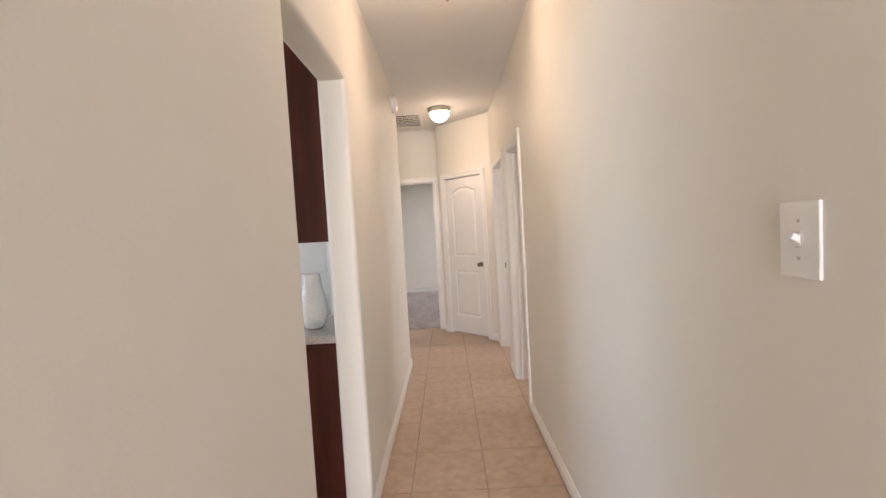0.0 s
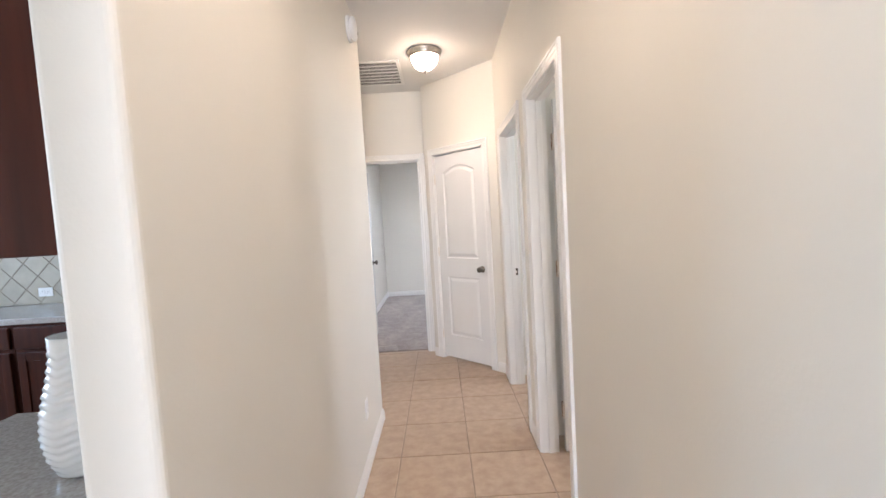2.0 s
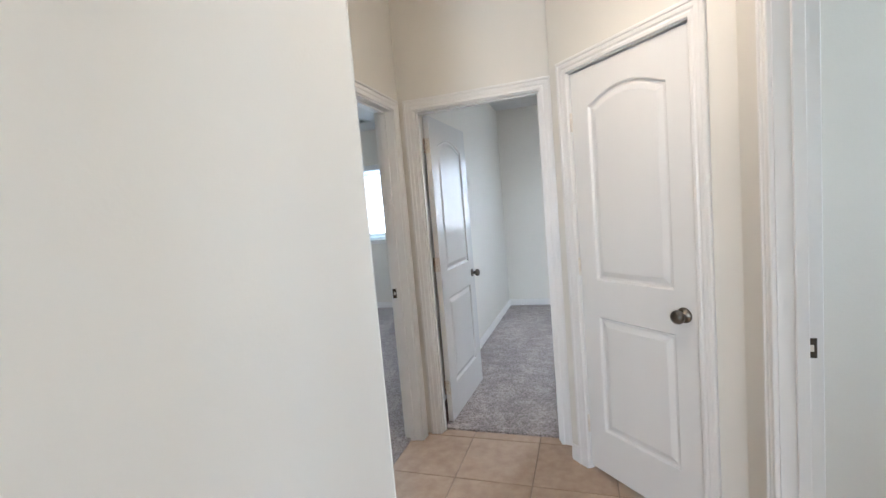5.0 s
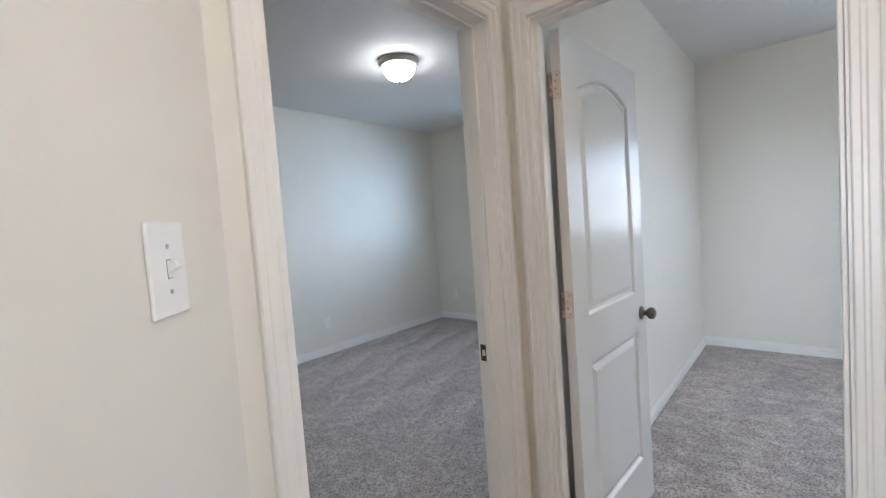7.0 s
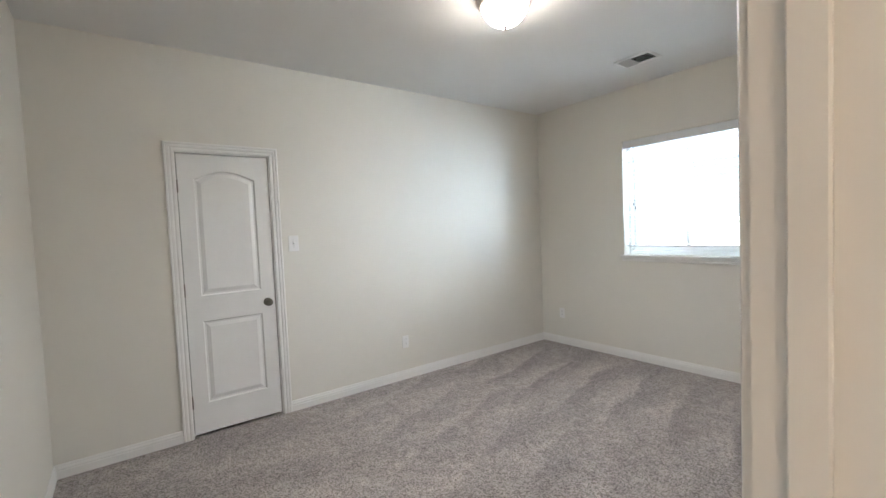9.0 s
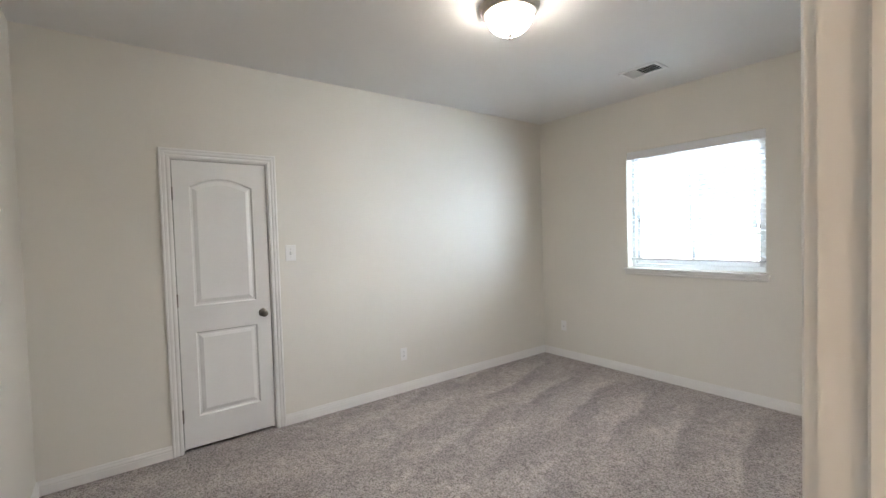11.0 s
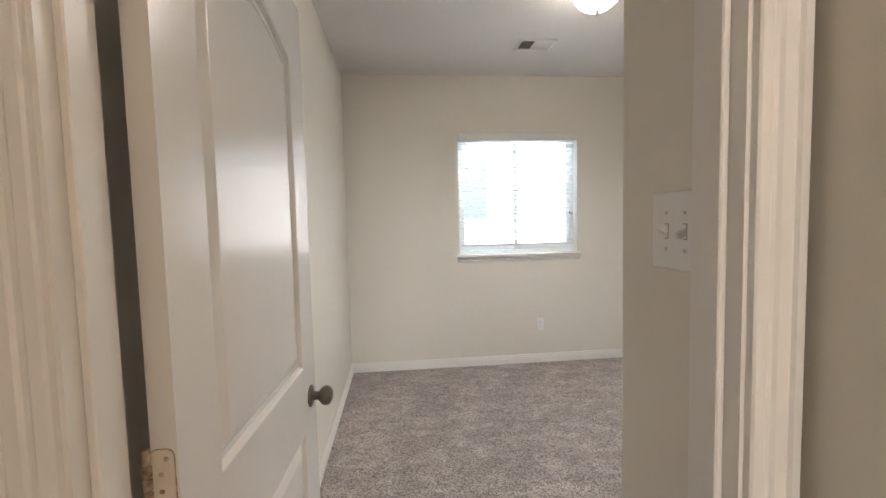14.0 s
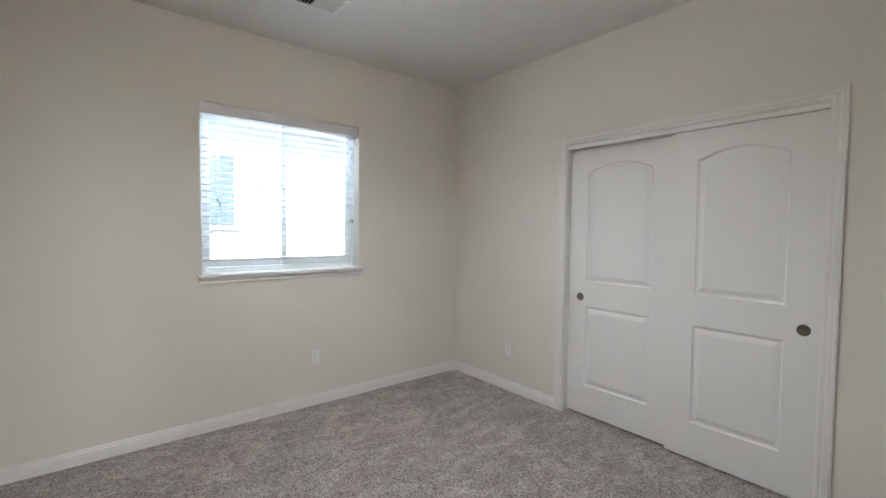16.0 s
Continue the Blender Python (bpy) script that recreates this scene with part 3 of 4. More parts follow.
m = Matrix.Translation((0.371, -0.112, 0)) @ pose(0, 0, 0, 0, 0, -92)
door_slab(d, 0.752, 2.03, T, m, 0.02)
knob(d, 0.70, 0.92, m)
for z in (0.25, 1.08, 1.80):
    hinge(d, z, m, back=True)
# bedroom two
d = doorway("door_2", -0.452, 6.245, 0, -1, 0.738, 0.09, "white two-panel bedroom door standing open against the wall", stop_at=0.024, backs=False)
strike(d, -0.3688, -0.074, 0.943)
m = Matrix.Translation((0.330, -0.127, 0)) @ pose(0, 0, 0, 0, 0, -2.7) @ Matrix(((0, -1, 0, 0), (-1, 0, 0, 0), (0, 0, 1, 0), (0, 0, 0, 1)))
door_slab(d, 0.727, 2.03, T, m, 0.02)
knob(d, 0.668, 0.92, m)
for z in (0.25, 1.08, 1.845):
    hinge(d, z, m, back=True)
# closet in the angled wall, shut
d = doorway("door_3", 0.31 - 0.013, 5.79 + 0.013, -1, -1, 0.614, 0.10, "white two-panel arched closet door, closed, on the angled wall", stop_at=0.05, backs=False)
m = Matrix.Translation((0.302, -0.010, 0)) @ pose(0, 0, 0, 0, 0, 180) @ Matrix.Scale(-1, 4, (0, 1, 0))
door_slab(d, 0.604, 2.03, T, m, 0.022)
knob(d, 0.548, 0.925, m, mat=dark_nickel)
for z in (0.25, 1.08, 1.80):
    hinge(d, z, m)
# bathroom doorway, door out of sight inside
d = doorway("door_4", 0.632, 4.82, -1, 0, 0.74, 0.10, "white-cased doorway standing open to a small bathroom", stop_at=0.04, low_back=0.0)
strike(d, 0.3695, -0.078, 0.943)
# laundry door, open into its room
d = doorway("door_5", 0.632, 3.83, -1, 0, 0.60, 0.10, "white two-panel door opened into a small room off the hall", stop_at=0.04, backs=False)
m = Matrix.Translation((0.278, -0.135, 0)) @ pose(0, 0, 0, 0, 0, -90) @ Matrix.Scale(-1, 4, (0, 1, 0)) @ Matrix.Translation((0, 0, 0))
door_slab(d, 0.597, 2.03, T, m, 0.014)
knob(d, 0.54, 0.92, m)
for z in (0.25, 1.08, 1.80):
    hinge(d, z, m, back=True)
# closet in bedroom one, shut
d = doorway("door_6", -4.36, 6.303, 1, 0, 0.615, 0.115, "white two-panel arched closet door, closed, hinged on nickel hinges", stop_at=0.05, backs=False)
m = Matrix.Translation((0.302, -0.010, 0)) @ pose(0, 0, 0, 0, 0, 180) @ Matrix.Scale(-1, 4, (0, 1, 0))
door_slab(d, 0.604, 2.029, T, m, 0.035)
knob(d, 0.548, 0.92, m)
for z in (0.27, 1.07, 1.80):
    hinge(d, z, m, dark_nickel)
# sliding closet doors in bedroom two
d = thing("door_7", facing(2.295, 7.802, -1, 0), "pair of white two-panel bypass closet doors, shut, in a fluted casing", "closet door", "structure")
part("casing", casing_mesh(1.478, 2.025, low=0.01), trim_paint, d, "fluted white-painted casing")
bm = jamb_mesh(1.478, 2.025, 0.115, 0.3)
part("jamb", bm, trim_paint, d)
part("track", box(-0.739, -0.10, 1.995, 0.739, -0.006, 2.024, 0.002, 1), trim_paint, d, "white head track fascia")


def slider(x0, w, y0, pull_x):
    m = Matrix.Translation((x0, y0, 0))
    s = door_slab(d, w, 1.99, 0.034, m, 0.03, (1, -1), 0.14)
    bm = lathe([(0, 0.0004), (0.021, 0.0004), (0.024, 0.0030), (0.028, 0.0022), (0.0295, 0.0)], 24)
    for v in bm.verts:
        v.co = Vector((pull_x + v.co.x, v.co.z, 0.905 + v.co.y))
    part("finger_pull", bm, dark_nickel, s, "round nickel finger pull", smooth=True)


slider(-0.737, 0.722, -0.012, 0.062)
slider(-0.02, 0.757, -0.055, 0.66)

# ---- windows and blinds ----


def window(name, x0, x1, yf):
    w = thing(name, Matrix.Translation(((x0 + x1) / 2, yf, 0)), "white vinyl sliding window with sill in a drywall recess", "window", "structure")
    hw, z0, z1 = (x1 - x0) / 2, WZ0, WZ1
    bm = bmesh.new()
    for a in ((-hw, z0, -hw + 0.035, z1), (hw - 0.035, z0, hw, z1), (-hw + 0.035, z0, hw - 0.035, z0 + 0.04), (-hw + 0.035, z1 - 0.035, hw - 0.035, z1)):
        box(a[0], 0.095, a[1], a[2], 0.15, a[3], 0.003, 1, bm=bm)
    part("window_frame", bm, vinyl, w)
    for k, (a, b, y) in enumerate(((-hw + 0.036, 0.022, 0.125), (-0.022, hw - 0.036, 0.102))):
        bm = bmesh.new()
        for q in ((a, z0 + 0.041, a + 0.04, z1 - 0.036), (b - 0.04, z0 + 0.041, b, z1 - 0.036), (a + 0.04, z0 + 0.041, b - 0.04, z0 + 0.085), (a + 0.04, z1 - 0.075, b - 0.04, z1 - 0.036)):
            box(q[0], y, q[1], q[2], y + 0.021, q[3], 0.003, 1, bm=bm)
        s = part("sash", bm, vinyl, w)
        p = part("pane", box(a + 0.041, y + 0.008, z0 + 0.086, b - 0.041, y + 0.012, z1 - 0.076), glass, s)
        p.visible_shadow = False
    part("window_sill", box(-hw - 0.028, -0.035, z0 - 0.024, hw + 0.028, 0.094, z0 - 0.001, 0.006, 3), trim_paint, w, "white-painted wooden stool")
    bm = bmesh.new()
    prof = [(0, 0), (0.010, 0), (0.014, 0.010), (0.012, 0.018), (0.016, 0.030), (0.014, 0.038), (0, 0.040)]
    ends = [[bm.verts.new((x, -d2, z0 - 0.0645 + z)) for d2, z in prof] for x in (-hw - 0.018, hw + 0.018)]
    for k in range(len(prof)):
        q = (k + 1) % len(prof)
        bm.faces.new([ends[0][k], ends[0][q], ends[1][q], ends[1][k]])
    for e in ends:
        bm.faces.new(e)
    part("apron", bm, trim_paint, w)
    # the blind
    bl = thing("window_blind", Matrix.Translation(((x0 + x1) / 2, yf, 0)), "white two-inch faux-wood horizontal blind, lowered with open slats", "blind", group="bedroom window blinds")
    part("valance", box(-hw + 0.004, 0.004, z1 - 0.078, hw - 0.004, 0.020, z1 - 0.003, 0.004, 2), blind_white, bl)
    part("headrail", box(-hw + 0.01, 0.022, z1 - 0.05, hw - 0.01, 0.07, z1 - 0.004, 0.002, 1), blind_white, bl)
    bm = bmesh.new()
    sw = hw - 0.018
    ring = []
    for x in (-sw, sw):
        ring.append([bm.verts.new((x, 0.025 * math.cos(a) * 1.0, 0.0016 * math.sin(a) + 0.002 * (1 - math.cos(a) ** 2))) for a in [2 * math.pi * k / 8 for k in range(8)]])
    for k in range(8):
        bm.faces.new([ring[0][k], ring[0][(k + 1) % 8], ring[1][(k + 1) % 8], ring[1][k]])
    for r in ring:
        bm.faces.new(r)
    slat = mesh_of("slat", bm, blind_white)
    z = z1 - 0.105
    k = 0
    while z > z0 + 0.125:
        part("slat", slat, None, bl, m=pose(0, 0.046, z, -7 + 1.5 * math.sin(k * 2.3), 0.12 * math.sin(k * 1.7), 0))
        z -= 0.0435
        k += 1
    part("bottom_rail", box(-sw, 0.022, z0 + 0.082, sw, 0.070, z0 + 0.098, 0.004, 2), blind_white, bl, "thick bottom rail of the blind")
    for x in (-sw + 0.10, 0.0, sw - 0.10):
        bm = bmesh.new()
        for y in (0.0195, 0.0715):
            box(x - 0.001, y - 0.0006, z0 + 0.09, x + 0.001, y + 0.0006, z1 - 0.05, bm=bm)
        part("ladder_cord", bm, blind_white, bl)
    for x, zz in ((-sw + 0.085, 1.60), (-sw + 0.10, 1.565), (sw - 0.05, 1.475), (sw - 0.03, 1.47)):
        bm = bmesh.new()
        box(x - 0.0009, 0.0155, zz, x + 0.0009, 0.0173, z1 - 0.07, bm=bm)
        c = part("pull_cord", bm, blind_white, bl)
        part("tassel", lathe([(0, 0.03), (0.003, 0.03), (0.006, 0.0), (0, 0)], 10, center=(x, 0.0164, zz - 0.028)), dark_metal, c, "small dark cord tassel", smooth=True)
    return w


window("window_1", WIN1[0], WIN1[1], 9.769)
window("window_2", WIN2[0], WIN2[1], 9.812)

# ---- ceiling lights ----


def ceiling_light(x, y, r, drop, label, glow):
    c = thing("ceiling_light", Matrix.Translation((x, y, H)), label, "ceiling light", group="flush ceiling lights")
    ring = lathe([(0, 0), (r * 0.97, 0), (r, -0.006), (r, -0.012), (r * 0.975, -0.022), (r * 0.93, -0.027), (r * 0.925, -0.036), (r * 0.89, -0.046), (r * 0.83, -0.051), (r * 0.79, -0.048), (r * 0.79, -0.01)], 48)
    part("metal_ring", ring, nickel, c, "brushed nickel stepped ring", smooth=True)
    prof = []
    for k in range(13):
        a = math.pi / 2 * k / 12
        prof.append((r * 0.785 * math.cos(a) if k < 12 else 0, -0.044 - (drop - 0.044 - 0.028) * math.sin(a)))
    part("glass_bowl", lathe(prof, 48), glow, c, "glowing alabaster glass bowl", smooth=True)
    part("finial", lathe([(0, -drop + 0.032), (0.015, -drop + 0.030), (0.016, -drop + 0.024), (0.007, -drop + 0.018), (0.010, -drop + 0.011), (0.006, -drop + 0.004), (0, -drop)], 16), nickel, c, "small turned nickel finial", smooth=True)


ceiling_light(0.062, 5.21, 0.138, 0.178, "lit flush ceiling light with nickel ring in the hall", hall_glow)
ceiling_light(0.132, 2.570, 0.138, 0.178, "lit flush ceiling light with nickel ring in the hall", hall_glow)
ceiling_light(-2.665, 7.515, 0.17, 0.19, "lit flush ceiling light with nickel ring in a bedroom", bowl_glow)
ceiling_light(0.675, 8.21, 0.17, 0.19, "lit flush ceiling light with nickel ring in a bedroom", bowl_glow)

# ---- smoke alarm ----
alarm = thing("smoke_alarm", Matrix.Translation((-0.38, 4.38, 2.58)), "round white plastic smoke alarm high on the hall wall", "smoke alarm")
part("base_plate", lathe([(0, 0.0005), (0.074, 0.0005), (0.075, 0.004), (0.075, 0.014), (0.071, 0.018), (0, 0.018)], 40, axis="x"), plastic_white, alarm, smooth=False)
part("cover", lathe([(0, 0.0185), (0.058, 0.0185), (0.058, 0.026), (0.069, 0.028), (0.070, 0.036), (0.062, 0.046), (0.040, 0.051), (0, 0.052)], 40, axis="x"), plastic_white, alarm, "domed white cover with a vent slot", smooth=False)
part("test_button", lathe([(0, 0.052), (0.012, 0.052), (0.011, 0.055), (0, 0.055)], 20, axis="x", center=(0, 0.02, -0.02)), screw_metal, alarm, "small grey test button")

# ---- vents ----


def return_grille(x0, y0, x1, y1):
    g = thing("return_air_grille", Matrix.Translation(((x0 + x1) / 2, (y0 + y1) / 2, H)), "white stamped steel return air grille in the hall ceiling", "vent")
    a, b = (x1 - x0) / 2, (y1 - y0) / 2
    bm = bmesh.new()
    for q in ((-a, -b, a, -b + 0.03), (-a, b - 0.03, a, b), (-a, -b + 0.03, -a + 0.03, b - 0.03), (a - 0.03, -b + 0.03, a, b - 0.03)):
        box(q[0], q[1], -0.008, q[2], q[3], -0.0005, 0.002, 1, bm=bm)
    part("frame", bm, trim_paint, g)
    # Flat sheet painted dark as the duct's shade; the ceiling behind is solid.
    part("duct_shade", box(-a + 0.03, -b + 0.03, -0.0015, a - 0.03, b - 0.03, -0.0005), cavity_shade, g)
    rows = 7
    step = (2 * b - 0.06) / rows
    for r in range(1, rows):
        y = -b + 0.03 + r * step
        part("bar", box(-a + 0.03, y - 0.006, -0.0065, a - 0.03, y + 0.006, -0.002), trim_paint, g)
    bm = bmesh.new()
    n = 30
    for k in range(n):
        x = -a + 0.034 + (2 * a - 0.068) * (k + 0.5) / n
        box(x - 0.0018, -b + 0.03, -0.0055, x + 0.0018, b - 0.03, -0.003, bm=bm)
    tagged(part("fin_grid", bm, trim_paint, g), kind="stuff")


def register(x, y, w, dep, label):
    g = thing("ceiling_register", Matrix.Translation((x, y, H)), label, "vent", group="bedroom ceiling registers")
    a, b = w / 2, dep / 2
    bm = bmesh.new()
    for q in ((-a, -b, a, -b + 0.028), (-a, b - 0.028, a, b), (-a, -b + 0.028, -a + 0.028, b - 0.028), (a - 0.028, -b + 0.028, a, b - 0.028)):
        box(q[0], q[1], -0.010, q[2], q[3], -0.0005, 0.003, 1, bm=bm)
    part("frame", bm, trim_paint, g)
    # The shade above the slats is a dark-painted sheet, not a hollow.
    part("duct_shade", box(-a + 0.028, -b + 0.028, -0.0018, a - 0.028, b - 0.028, -0.0006), cavity_shade, g)
    n = 12
    for k in range(n):
        x2 = -a + 0.03 + (2 * a - 0.06) * (k + 0.5) / n
        tilt = 38 if x2 > -0.02 else -62
        part("slat", box(-0.0105, -b + 0.028, -0.0006, 0.0105, b - 0.028, 0.0006), trim_paint, g, m=pose(x2, 0, -0.0085, 0, tilt, 0))


return_grille(-0.60, 5.36, -0.155, 5.99)
register(-2.755, 9.135, 0.31, 0.21, "white ceiling air register with angled slats in the bedroom")
register(0.60, 9.09, 0.29, 0.21, "white ceiling air register with angled slats in the bedroom")

# ---- switches and outlets ----


def screw(bm, x, z):
    lathe([(0.0034, 0), (0.0030, 0.0008), (0, 0.0011)], 10, bm, "y", (x, 0.0062, z))


def switch(x, y, nx, ny, z, gangs, label, up=(True,)):
    s = thing("light_switch", facing(x, y, nx, ny) @ Matrix.Translation((0, 0, z)), label, "light switch")
    w = 0.080 + 0.046 * (gangs - 1)
    part("plate", box(-w / 2, 0, -0.0625, w / 2, 0.0062, 0.0625, 0.0028, 3), plastic_white, s)
    for k in range(gangs):
        x2 = (k - (gangs - 1) / 2) * 0.046
        part("slot", box(x2 - 0.0055, 0.0055, -0.0125, x2 + 0.0055, 0.0066, 0.0125, 0.0004, 1), cavity_shade, s)
        part("bezel", box(x2 - 0.0048, 0.0056, -0.0115, x2 + 0.0048, 0.0072, 0.0115, 0.0004, 1), plastic_white, s)
        lever = box(-0.0042, -0.002, -0.0055, 0.0042, 0.0155, 0.0055, 0.0016, 2)
        part("toggle", lever, plastic_white, s, m=pose(x2, 0.0055, 0, 28 if up[k % len(up)] else -28))
        for dz in (0.030, -0.030):
            bm = bmesh.new()
            screw(bm, x2, dz)
            part("screw", bm, screw_metal, s)
    return s


def outlet(x, y, nx, ny, z, label="white duplex wall outlet with a plain cover plate", turn=0):
    s = thing("wall_outlet", facing(x, y, nx, ny) @ pose(0, 0, z, 0, turn, 0), label, "outlet", group="wall outlets")
    part("plate", box(-0.035, 0, -0.0575, 0.035, 0.0055, 0.0575, 0.0026, 3), plastic_white, s)
    for dz in (-0.0195, 0.0195):
        r = part("receptacle", box(-0.0165, 0.005, dz - 0.0145, 0.0165, 0.0072, dz + 0.0145, 0.001, 1), plastic_white, s)
        for dx in (-0.006, 0.006):
            part("slot", box(dx - 0.001, 0.0065, dz - 0.001, dx + 0.001, 0.0075, dz + 0.008), cavity_shade, r)
    bm = bmesh.new()
    screw(bm, 0, 0)
    part("screw", bm, screw_metal, s)


switch(0.632, 0.987, -1, 0, 1.36, 1, "white single toggle light switch on the hall wall")
switch(-0.80, 5.1383, 0.7335, 0.6796, 1.365, 1, "white single toggle light switch beside the bedroom doorway")
switch(-4.36, 6.771, 1, 0, 1.36, 1, "white single toggle light switch beside the closet door")
switch(-0.036, 6.430, -1, 0, 1.393, 2, "white double toggle light switch beside the bedroom entry", (False, True))
outlet(-0.38, 4.12, 1, 0, 0.335)
outlet(-4.36, 7.773, 1, 0, 0.366)
outlet(-4.07, 9.769, 0, -1, 0.375)
outlet(0.857, 9.812, 0, -1, 0.386)
outlet(2.295, 9.10, -1, 0, 0.366)

# ---- kitchen ----


def cabinet(name, m, w, dep, z0, z1, label, drawer=False, doors=1, toe=False, group=""):
    """A cabinet unit: local x along its front (0..w), front at y = 0, body behind it to y = dep."""
    c = thing(name, m, label, "cabinet", group=group)
    part("body", box(0.001, 0.0, z0 + (0.10 if toe else 0), w - 0.001, dep, z1, 0.0015, 1), cherry, c)
    if toe:
        part("toe_kick", box(0.001, 0.07, z0, w - 0.001, dep, z0 + 0.0995), cherry, c)
    zd0 = z0 + (0.115 if toe else 0.012)
    zd1 = z1 - (0.19 if drawer else 0.015)
    if drawer:
        part("drawer_front", box(0.016, -0.023, z1 - 0.165, w - 0.016, -0.004, z1 - 0.02, 0.006, 2), cherry, c)
    dw = (w - 0.040) / doors
    for k in range(doors):
        a = 0.024 + k * dw
        b = a + dw - 0.008
        bm = bmesh.new()
        f = 0.057
        for q in ((a, zd0, a + f, zd1), (b - f, zd0, b, zd1), (a + f, zd0, b - f, zd0 + f), (a + f, zd1 - f, b - f, zd1)):
            box(q[0], -0.023, q[1], q[2], -0.004, q[3], 0.003, 2, bm=bm)
        dr = part("cabinet_door", bm, cherry, c)
        part("door_panel", box(a + f - 0.004, -0.015, zd0 + f - 0.004, b - f + 0.004, -0.005, zd1 - f + 0.004, 0.002, 1), cherry, dr)
    return c


# return counter behind the hall wall: fronts look west
west = Matrix(((0, 1, 0, -1.115), (-1, 0, 0, 2.885), (0, 0, 1, 0), (0, 0, 0, 1)))
cabinet("base_cabinet", west, 0.475, 0.60, 0, 0.872, "dark cherry base cabinet end panel under the granite return", True, 1, True)
west = Matrix(((0, 1, 0, -0.84), (-1, 0, 0, 2.885), (0, 0, 1, 0), (0, 0, 0, 1)))
cabinet("wall_cabinet", west, 0.357, 0.328, 1.372, 2.45, "dark cherry wall cabinet hung above the granite return")
tagged(solid("countertop", box(-1.143, 2.378, 0.8735, -0.512, 2.905, 0.914, 0.005, 3), granite, "speckled brown-grey granite counter end with eased edge", "countertop", "object"), kind="")
# back run
X0 = -1.785
names = "back run of kitchen cabinets"
for k in range(6):
    cabinet("base_cabinet", Matrix.Translation((X0 - 0.488 * (k + 1), 4.53, 0)), 0.488, 0.598, 0, 0.872, "dark cherry base cabinet with one drawer over a door", True, 1, True, names)
for k in range(6):
    cabinet("wall_cabinet", Matrix.Translation((-1.655 - 0.425 * (k + 1), 4.80, 0)), 0.425, 0.328, 1.385, 2.41, "dark cherry single-door wall cabinet under a crown moulding", False, 1, False, names)
    bm = bmesh.new()
    xa, xb = -1.655 - 0.425 * (k + 1), -1.655 - 0.425 * k
    prof = [(0, 0), (-0.02, 0.0), (-0.024, 0.012), (-0.045, 0.034), (-0.048, 0.05), (0, 0.05)]
    ends = [[bm.verts.new((x, 4.80 + a, 2.411 + b)) for a, b in prof] for x in (xa, xb)]
    for j in range(len(prof)):
        q = (j + 1) % len(prof)
        bm.faces.new([ends[0][j], ends[0][q], ends[1][q], ends[1][j]])
    for e in ends:
        bm.faces.new(e)
    crown = new("crown_moulding", mesh_of("crown_moulding", bm, cherry))
    tagged(crown, "dark cherry crown moulding on top of the wall cabinets", "moulding", names)
tagged(solid("countertop", box(-4.9, 4.495, 0.8735, -1.79, 5.126, 0.914, 0.005, 3), granite, "speckled brown-grey granite worktop along the back wall", "countertop", "object"), kind="")
# island
isl = Matrix(((0, -1, 0, -2.23), (1, 0, 0, 2.45), (0, 0, 1, 0), (0, 0, 0, 1)))
cabinet("island_cabinet", isl, 1.25, 0.80, 0, 0.872, "dark cherry kitchen island cabinet under a granite top", False, 2, True)
tagged(solid("countertop", box(-3.1, 2.40, 0.8735, -2.185, 3.74, 0.914, 0.005, 3), granite, "speckled brown-grey granite island top", "countertop", "object"), kind="")
# pantry in the kitchen corner
wall("wall_pantry", -0.93, 0, -1, 0, 4.30, 5.125, 0.09, [(4.345, 5.105, 0, 2.053)], KH)
wall("wall_pantry_south", -0.512, 4.30, 0, -1, 0.0, 0.417, 0.09, top=KH)
d = doorway("door_8", -0.93, 4.725, -1, 0, 0.724, 0.09, "white two-panel pantry door swung open into the kitchen", stop_at=0.05, backs=False)
m = Matrix.Translation((-0.350, 0.022, 0)) @ pose(0, 0, 0, 0, 0, 90)
slab = door_slab(d, 0.72, 2.03, T, m, 0.014)
knob(d, 0.655, 0.93, m)
part("latch_plate", box(0.7195, -0.030, 0.90, 0.7215, -0.006, 0.96, 0.0005, 1), screw_metal, slab)

# vase with chevron relief
v = thing("vase", Matrix.Translation((-0.672, 2.580, 0.914)), "tall white glazed ceramic vase with rippled chevron relief", "vase")
bm = bmesh.new()
n, rows = 72, 64
prof = [(0, 0.040), (0.01, 0.053), (0.05, 0.068), (0.09, 0.0735), (0.13, 0.071), (0.17, 0.063), (0.21, 0.053), (0.25, 0.0465), (0.285, 0.046), (0.291, 0.0465)]


def vase_r(h):
    for (h0, r0), (h1, r1) in zip(prof, prof[1:]):
        if h <= h1:
            f = (h - h0) / (h1 - h0)
            f = f * f * (3 - 2 * f) * 0.4 + f * 0.6
            return r0 + (r1 - r0) * f
    return prof[-1][1]


rings = []
for j in range(rows + 1):
    h = 0.291 * j / rows
    ring = []
    for k in range(n):
        a = 2 * math.pi * k / n
        wave = abs(((a * 6 / math.pi) % 2) - 1)
        rip = math.sin((h - 0.010 * wave) * 2 * math.pi / 0.0165)
        fade = min(1, h / 0.03, max(0, (0.28 - h) / 0.03))
        r = vase_r(h) + 0.0018 * rip * fade
        ring.append(bm.verts.new((r * math.cos(a), r * math.sin(a), h)))
    rings.append(ring)
for r, h in ((0.042, 0.291), (0.041, 0.25), (0.05, 0.12)):
    rings.append([bm.verts.new((r * math.cos(2 * math.pi * k / n), r * math.sin(2 * math.pi * k / n), h)) for k in range(n)])
for a, b in zip(rings, rings[1:]):
    for k in range(n):
        bm.faces.new([a[k], a[(k + 1) % n], b[(k + 1) % n], b[k]])
bm.faces.new(rings[0])
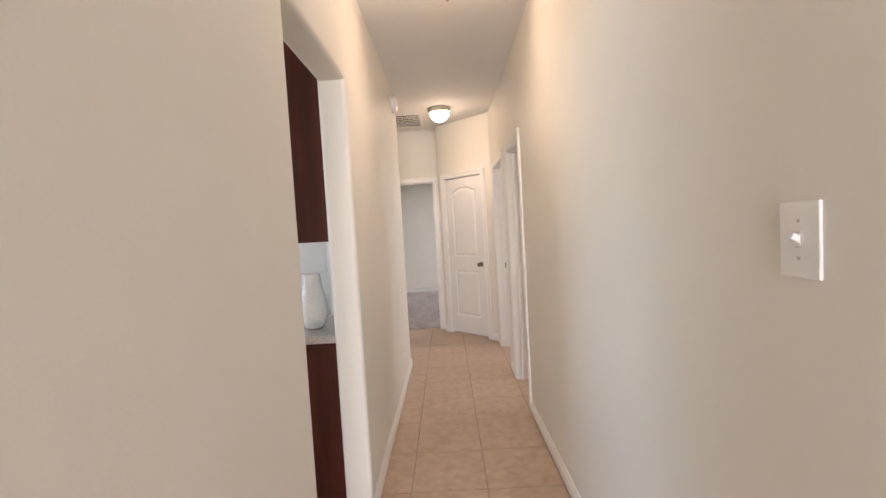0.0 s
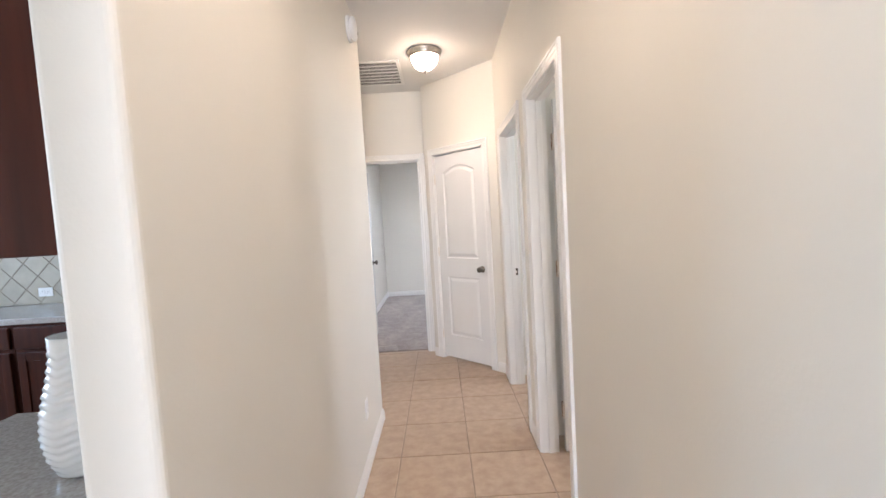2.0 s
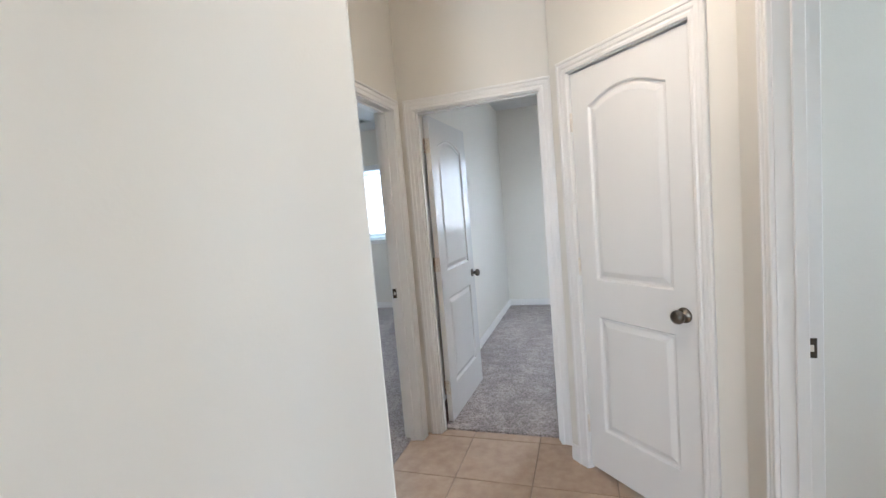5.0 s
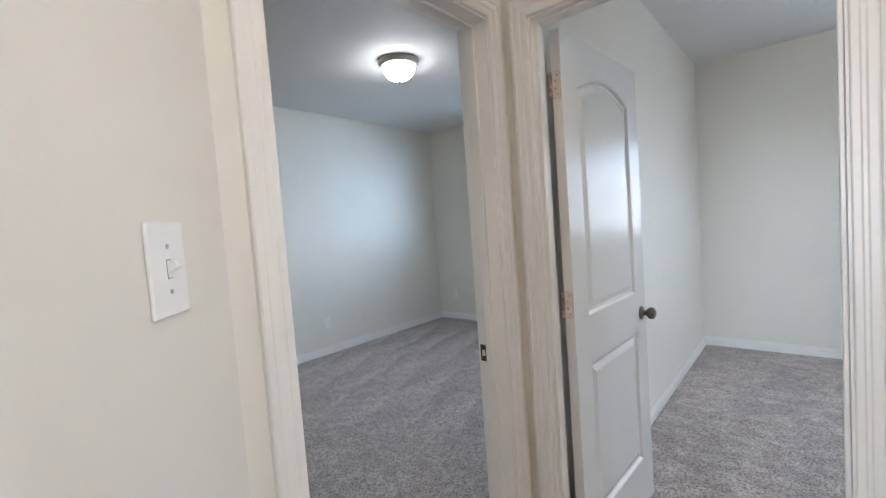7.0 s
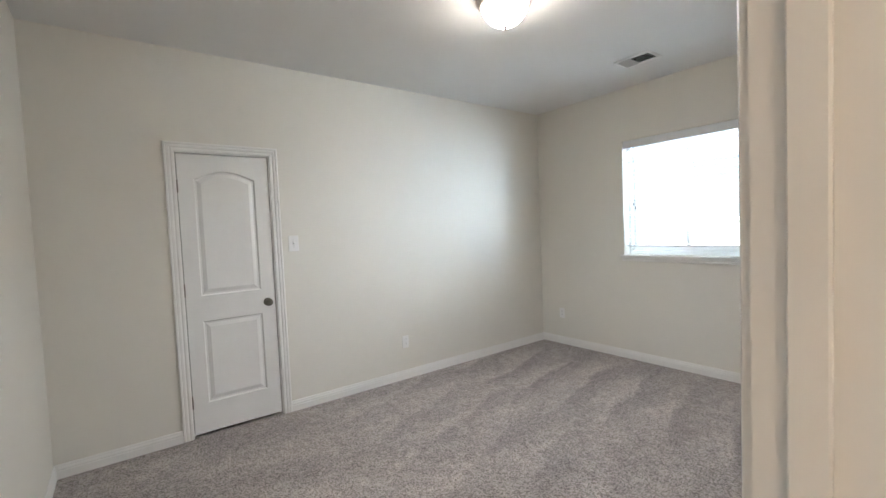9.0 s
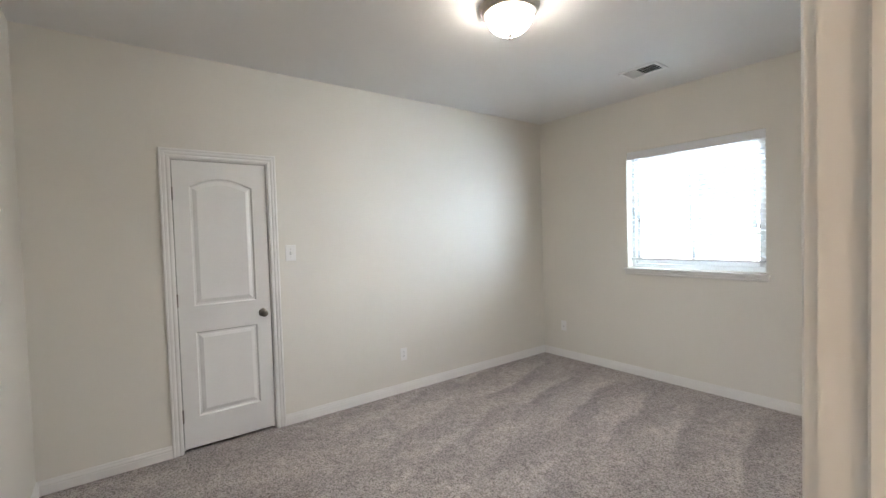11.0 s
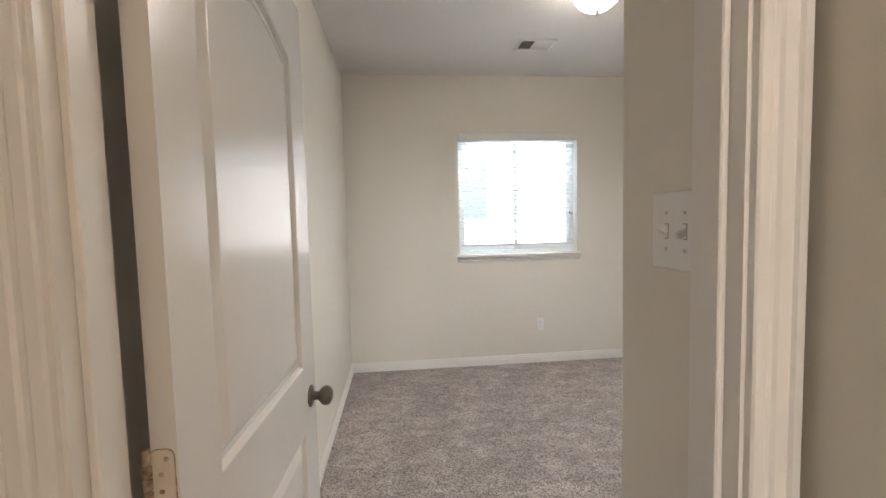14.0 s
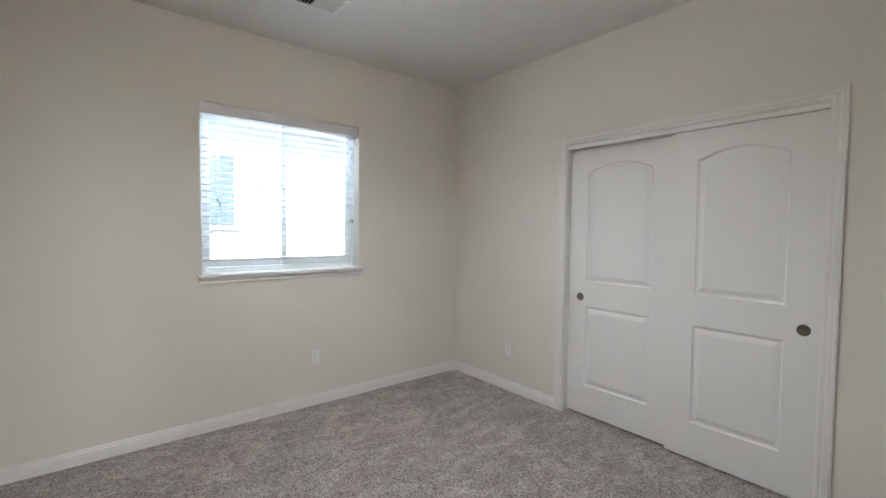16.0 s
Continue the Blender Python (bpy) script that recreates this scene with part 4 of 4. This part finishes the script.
bm.faces.new(rings[-1])
part("body", bm, ceramic, v, smooth=True)


def bottle(x, y, label):
    b = thing("wine_bottle", Matrix.Translation((x, y, 0.914)), label, "bottle", group="wine bottles on the worktop")
    part("glass", lathe([(0, 0), (0.035, 0), (0.0375, 0.004), (0.0375, 0.19), (0.034, 0.212), (0.020, 0.232), (0.0145, 0.245), (0.0140, 0.262)], 28), bottle_glass, b, smooth=True)
    part("capsule", lathe([(0.0148, 0.245), (0.0148, 0.290), (0.0155, 0.292), (0.0155, 0.305), (0.013, 0.308), (0, 0.308)], 24), foil, b, "dark red foil capsule", smooth=True)
    bm = lathe([(0.0379, 0.06), (0.0379, 0.145)], 28)
    lab = part("label", bm, paper, b, "cream paper label with a dark lower band", smooth=True)
    part("band", lathe([(0.0382, 0.075), (0.0382, 0.092)], 28), bottle_glass, lab, smooth=True)


bottle(-2.315, 4.85, "dark red-wine bottle with cream label and red capsule")
bottle(-2.235, 4.965, "dark red-wine bottle with cream label and red capsule")
c = thing("wine_carafe", Matrix.Translation((-2.10, 5.0, 0.914)), "dark hammered metal decanter on the worktop beside the bottles", "decanter")
part("body", lathe([(0, 0), (0.04, 0), (0.052, 0.02), (0.056, 0.09), (0.050, 0.16), (0.034, 0.20), (0.026, 0.23), (0.030, 0.245), (0.026, 0.246), (0.02, 0.22), (0, 0.2)], 28), dark_metal, c, smooth=True)
outlet(-3.05, 5.114, 0, -1, 1.01, "white duplex outlet lying on its side in the backsplash", 90)
p = thing("picture_frame", pose(-3.62, 5.02, 0.914, -10, 0, 0), "small framed print leaning on the backsplash", "picture frame")
part("frame", box(-0.10, -0.012, 0, 0.10, 0.008, 0.30, 0.003, 2), paper, p)
part("print", box(-0.08, -0.0145, 0.02, 0.08, -0.0125, 0.28), picture_mat, p)

# ---- outside ----
h = thing("neighbour_house", Matrix.Translation((0, 13.0, -0.3)), "neighbouring pale-sided single-storey house across the side yard", "house")
part("wall", box(-12, 0, 0, 14, 8, 3.3), siding, h)
bm = bmesh.new()
vs = [bm.verts.new(p2) for p2 in ((-12.5, -0.5, 3.3), (14.5, -0.5, 3.3), (14.5, 8.5, 3.3), (-12.5, 8.5, 3.3), (-9, 4, 5.2), (11, 4, 5.2))]
for f in ((0, 1, 5, 4), (1, 2, 5), (2, 3, 4, 5), (3, 0, 4), (0, 3, 2, 1)):
    bm.faces.new([vs[k] for k in f])
part("roof", bm, roof_mat, h)
for x in (0.55, -3.6):
    w = part("window", box(x - 0.52, -0.05, 1.66, x + 0.52, 0.02, 2.72, 0.01, 1), vinyl, h)
    part("pane", box(x - 0.46, -0.054, 1.72, x + 0.46, -0.051, 2.66), dark_pane, w)

# ---- small pieces: backsplash and floor tiles ----
splash = thing("backsplash", Matrix.Translation((0, 5.125, 0)), "tan stone backsplash tiles set on the diagonal", "backsplash", "structure")
part("grout_bed", box(-4.9, -0.004, 0.915, -1.81, 0.004, 1.384), splash_grout, splash)
ts = 0.148
diag = ts * math.sqrt(2)


def clip_tile(cx, cz, half, x0, x1, z0, z1):
    """A diamond cut to the band of the backsplash."""
    pts = [(cx, cz - half), (cx + half, cz), (cx, cz + half), (cx - half, cz)]
    for axis, lim, keep in ((0, x0, 1), (0, x1, -1), (1, z0, 1), (1, z1, -1)):
        out = []
        for k in range(len(pts)):
            a, b = pts[k], pts[(k + 1) % len(pts)]
            ia, ib = (a[axis] - lim) * keep >= 0, (b[axis] - lim) * keep >= 0
            if ia:
                out.append(a)
            if ia != ib:
                f = (lim - a[axis]) / (b[axis] - a[axis])
                out.append((a[0] + (b[0] - a[0]) * f, a[1] + (b[1] - a[1]) * f))
        pts = out
        if len(pts) < 3:
            return None
    return pts


for i in range(-1, 30):
    for j in range(-1, 6):
        cx, cz = -1.95 - i * diag / 2, 0.93 + j * diag / 2
        if (i + j) % 2:
            continue
        pts = clip_tile(cx, cz, diag / 2 - 0.0035, -4.9, -1.81, 0.916, 1.383)
        if not pts:
            continue
        bm = bmesh.new()
        lo = [bm.verts.new((x - cx, -0.004, z - cz)) for x, z in pts]
        mx, mz = sum(q[0] for q in pts) / len(pts), sum(q[1] for q in pts) / len(pts)
        hi = [bm.verts.new((mx + (x - mx) * 0.96 - cx, -0.008, mz + (z - mz) * 0.96 - cz)) for x, z in pts]
        bm.faces.new(hi)
        for k in range(len(pts)):
            bm.faces.new([lo[k], lo[(k + 1) % len(pts)], hi[(k + 1) % len(pts)], hi[k]])
        part("tile", bm, splash_tile, splash, m=Matrix.Translation((cx, 0, cz)))

PITCH, TX, TY = 0.410, -0.204, 6.225


def tile_mesh(w, d2):
    return mesh_of("tile", box(-w / 2, -d2 / 2, -0.006, w / 2, d2 / 2, 0.0, 0.0022, 1), tile_mat)


full_tile, strip_tile = tile_mesh(PITCH - 0.005, PITCH - 0.005), tile_mesh(PITCH - 0.005, 0.076)
for i in range(-2, 4):
    x = TX + (i + 0.5) * PITCH
    part("tile", strip_tile, None, floor, m=Matrix.Translation((x, TY + 0.0415, 0)))
    for j in range(0, 17):
        part("tile", full_tile, None, floor, m=Matrix.Translation((x, TY - (j + 0.5) * PITCH, 0)))
bm = bmesh.new()
for i in range(-12, 9):
    for j in range(0, 28):
        if -2 <= i < 4 and j < 17:
            continue
        x, y = TX + (i + 0.5) * PITCH, TY - (j + 0.5) * PITCH
        if x > 3.4 or (y > 4.9 and x < -1.0) or y < -5:
            continue
        q = PITCH / 2 - 0.0025
        bm.faces.new([bm.verts.new(p2) for p2 in ((x - q, y - q, 0), (x + q, y - q, 0), (x + q, y + q, 0), (x - q, y + q, 0))])
tagged(part("tile_field", bm, tile_mat, floor), kind="stuff")
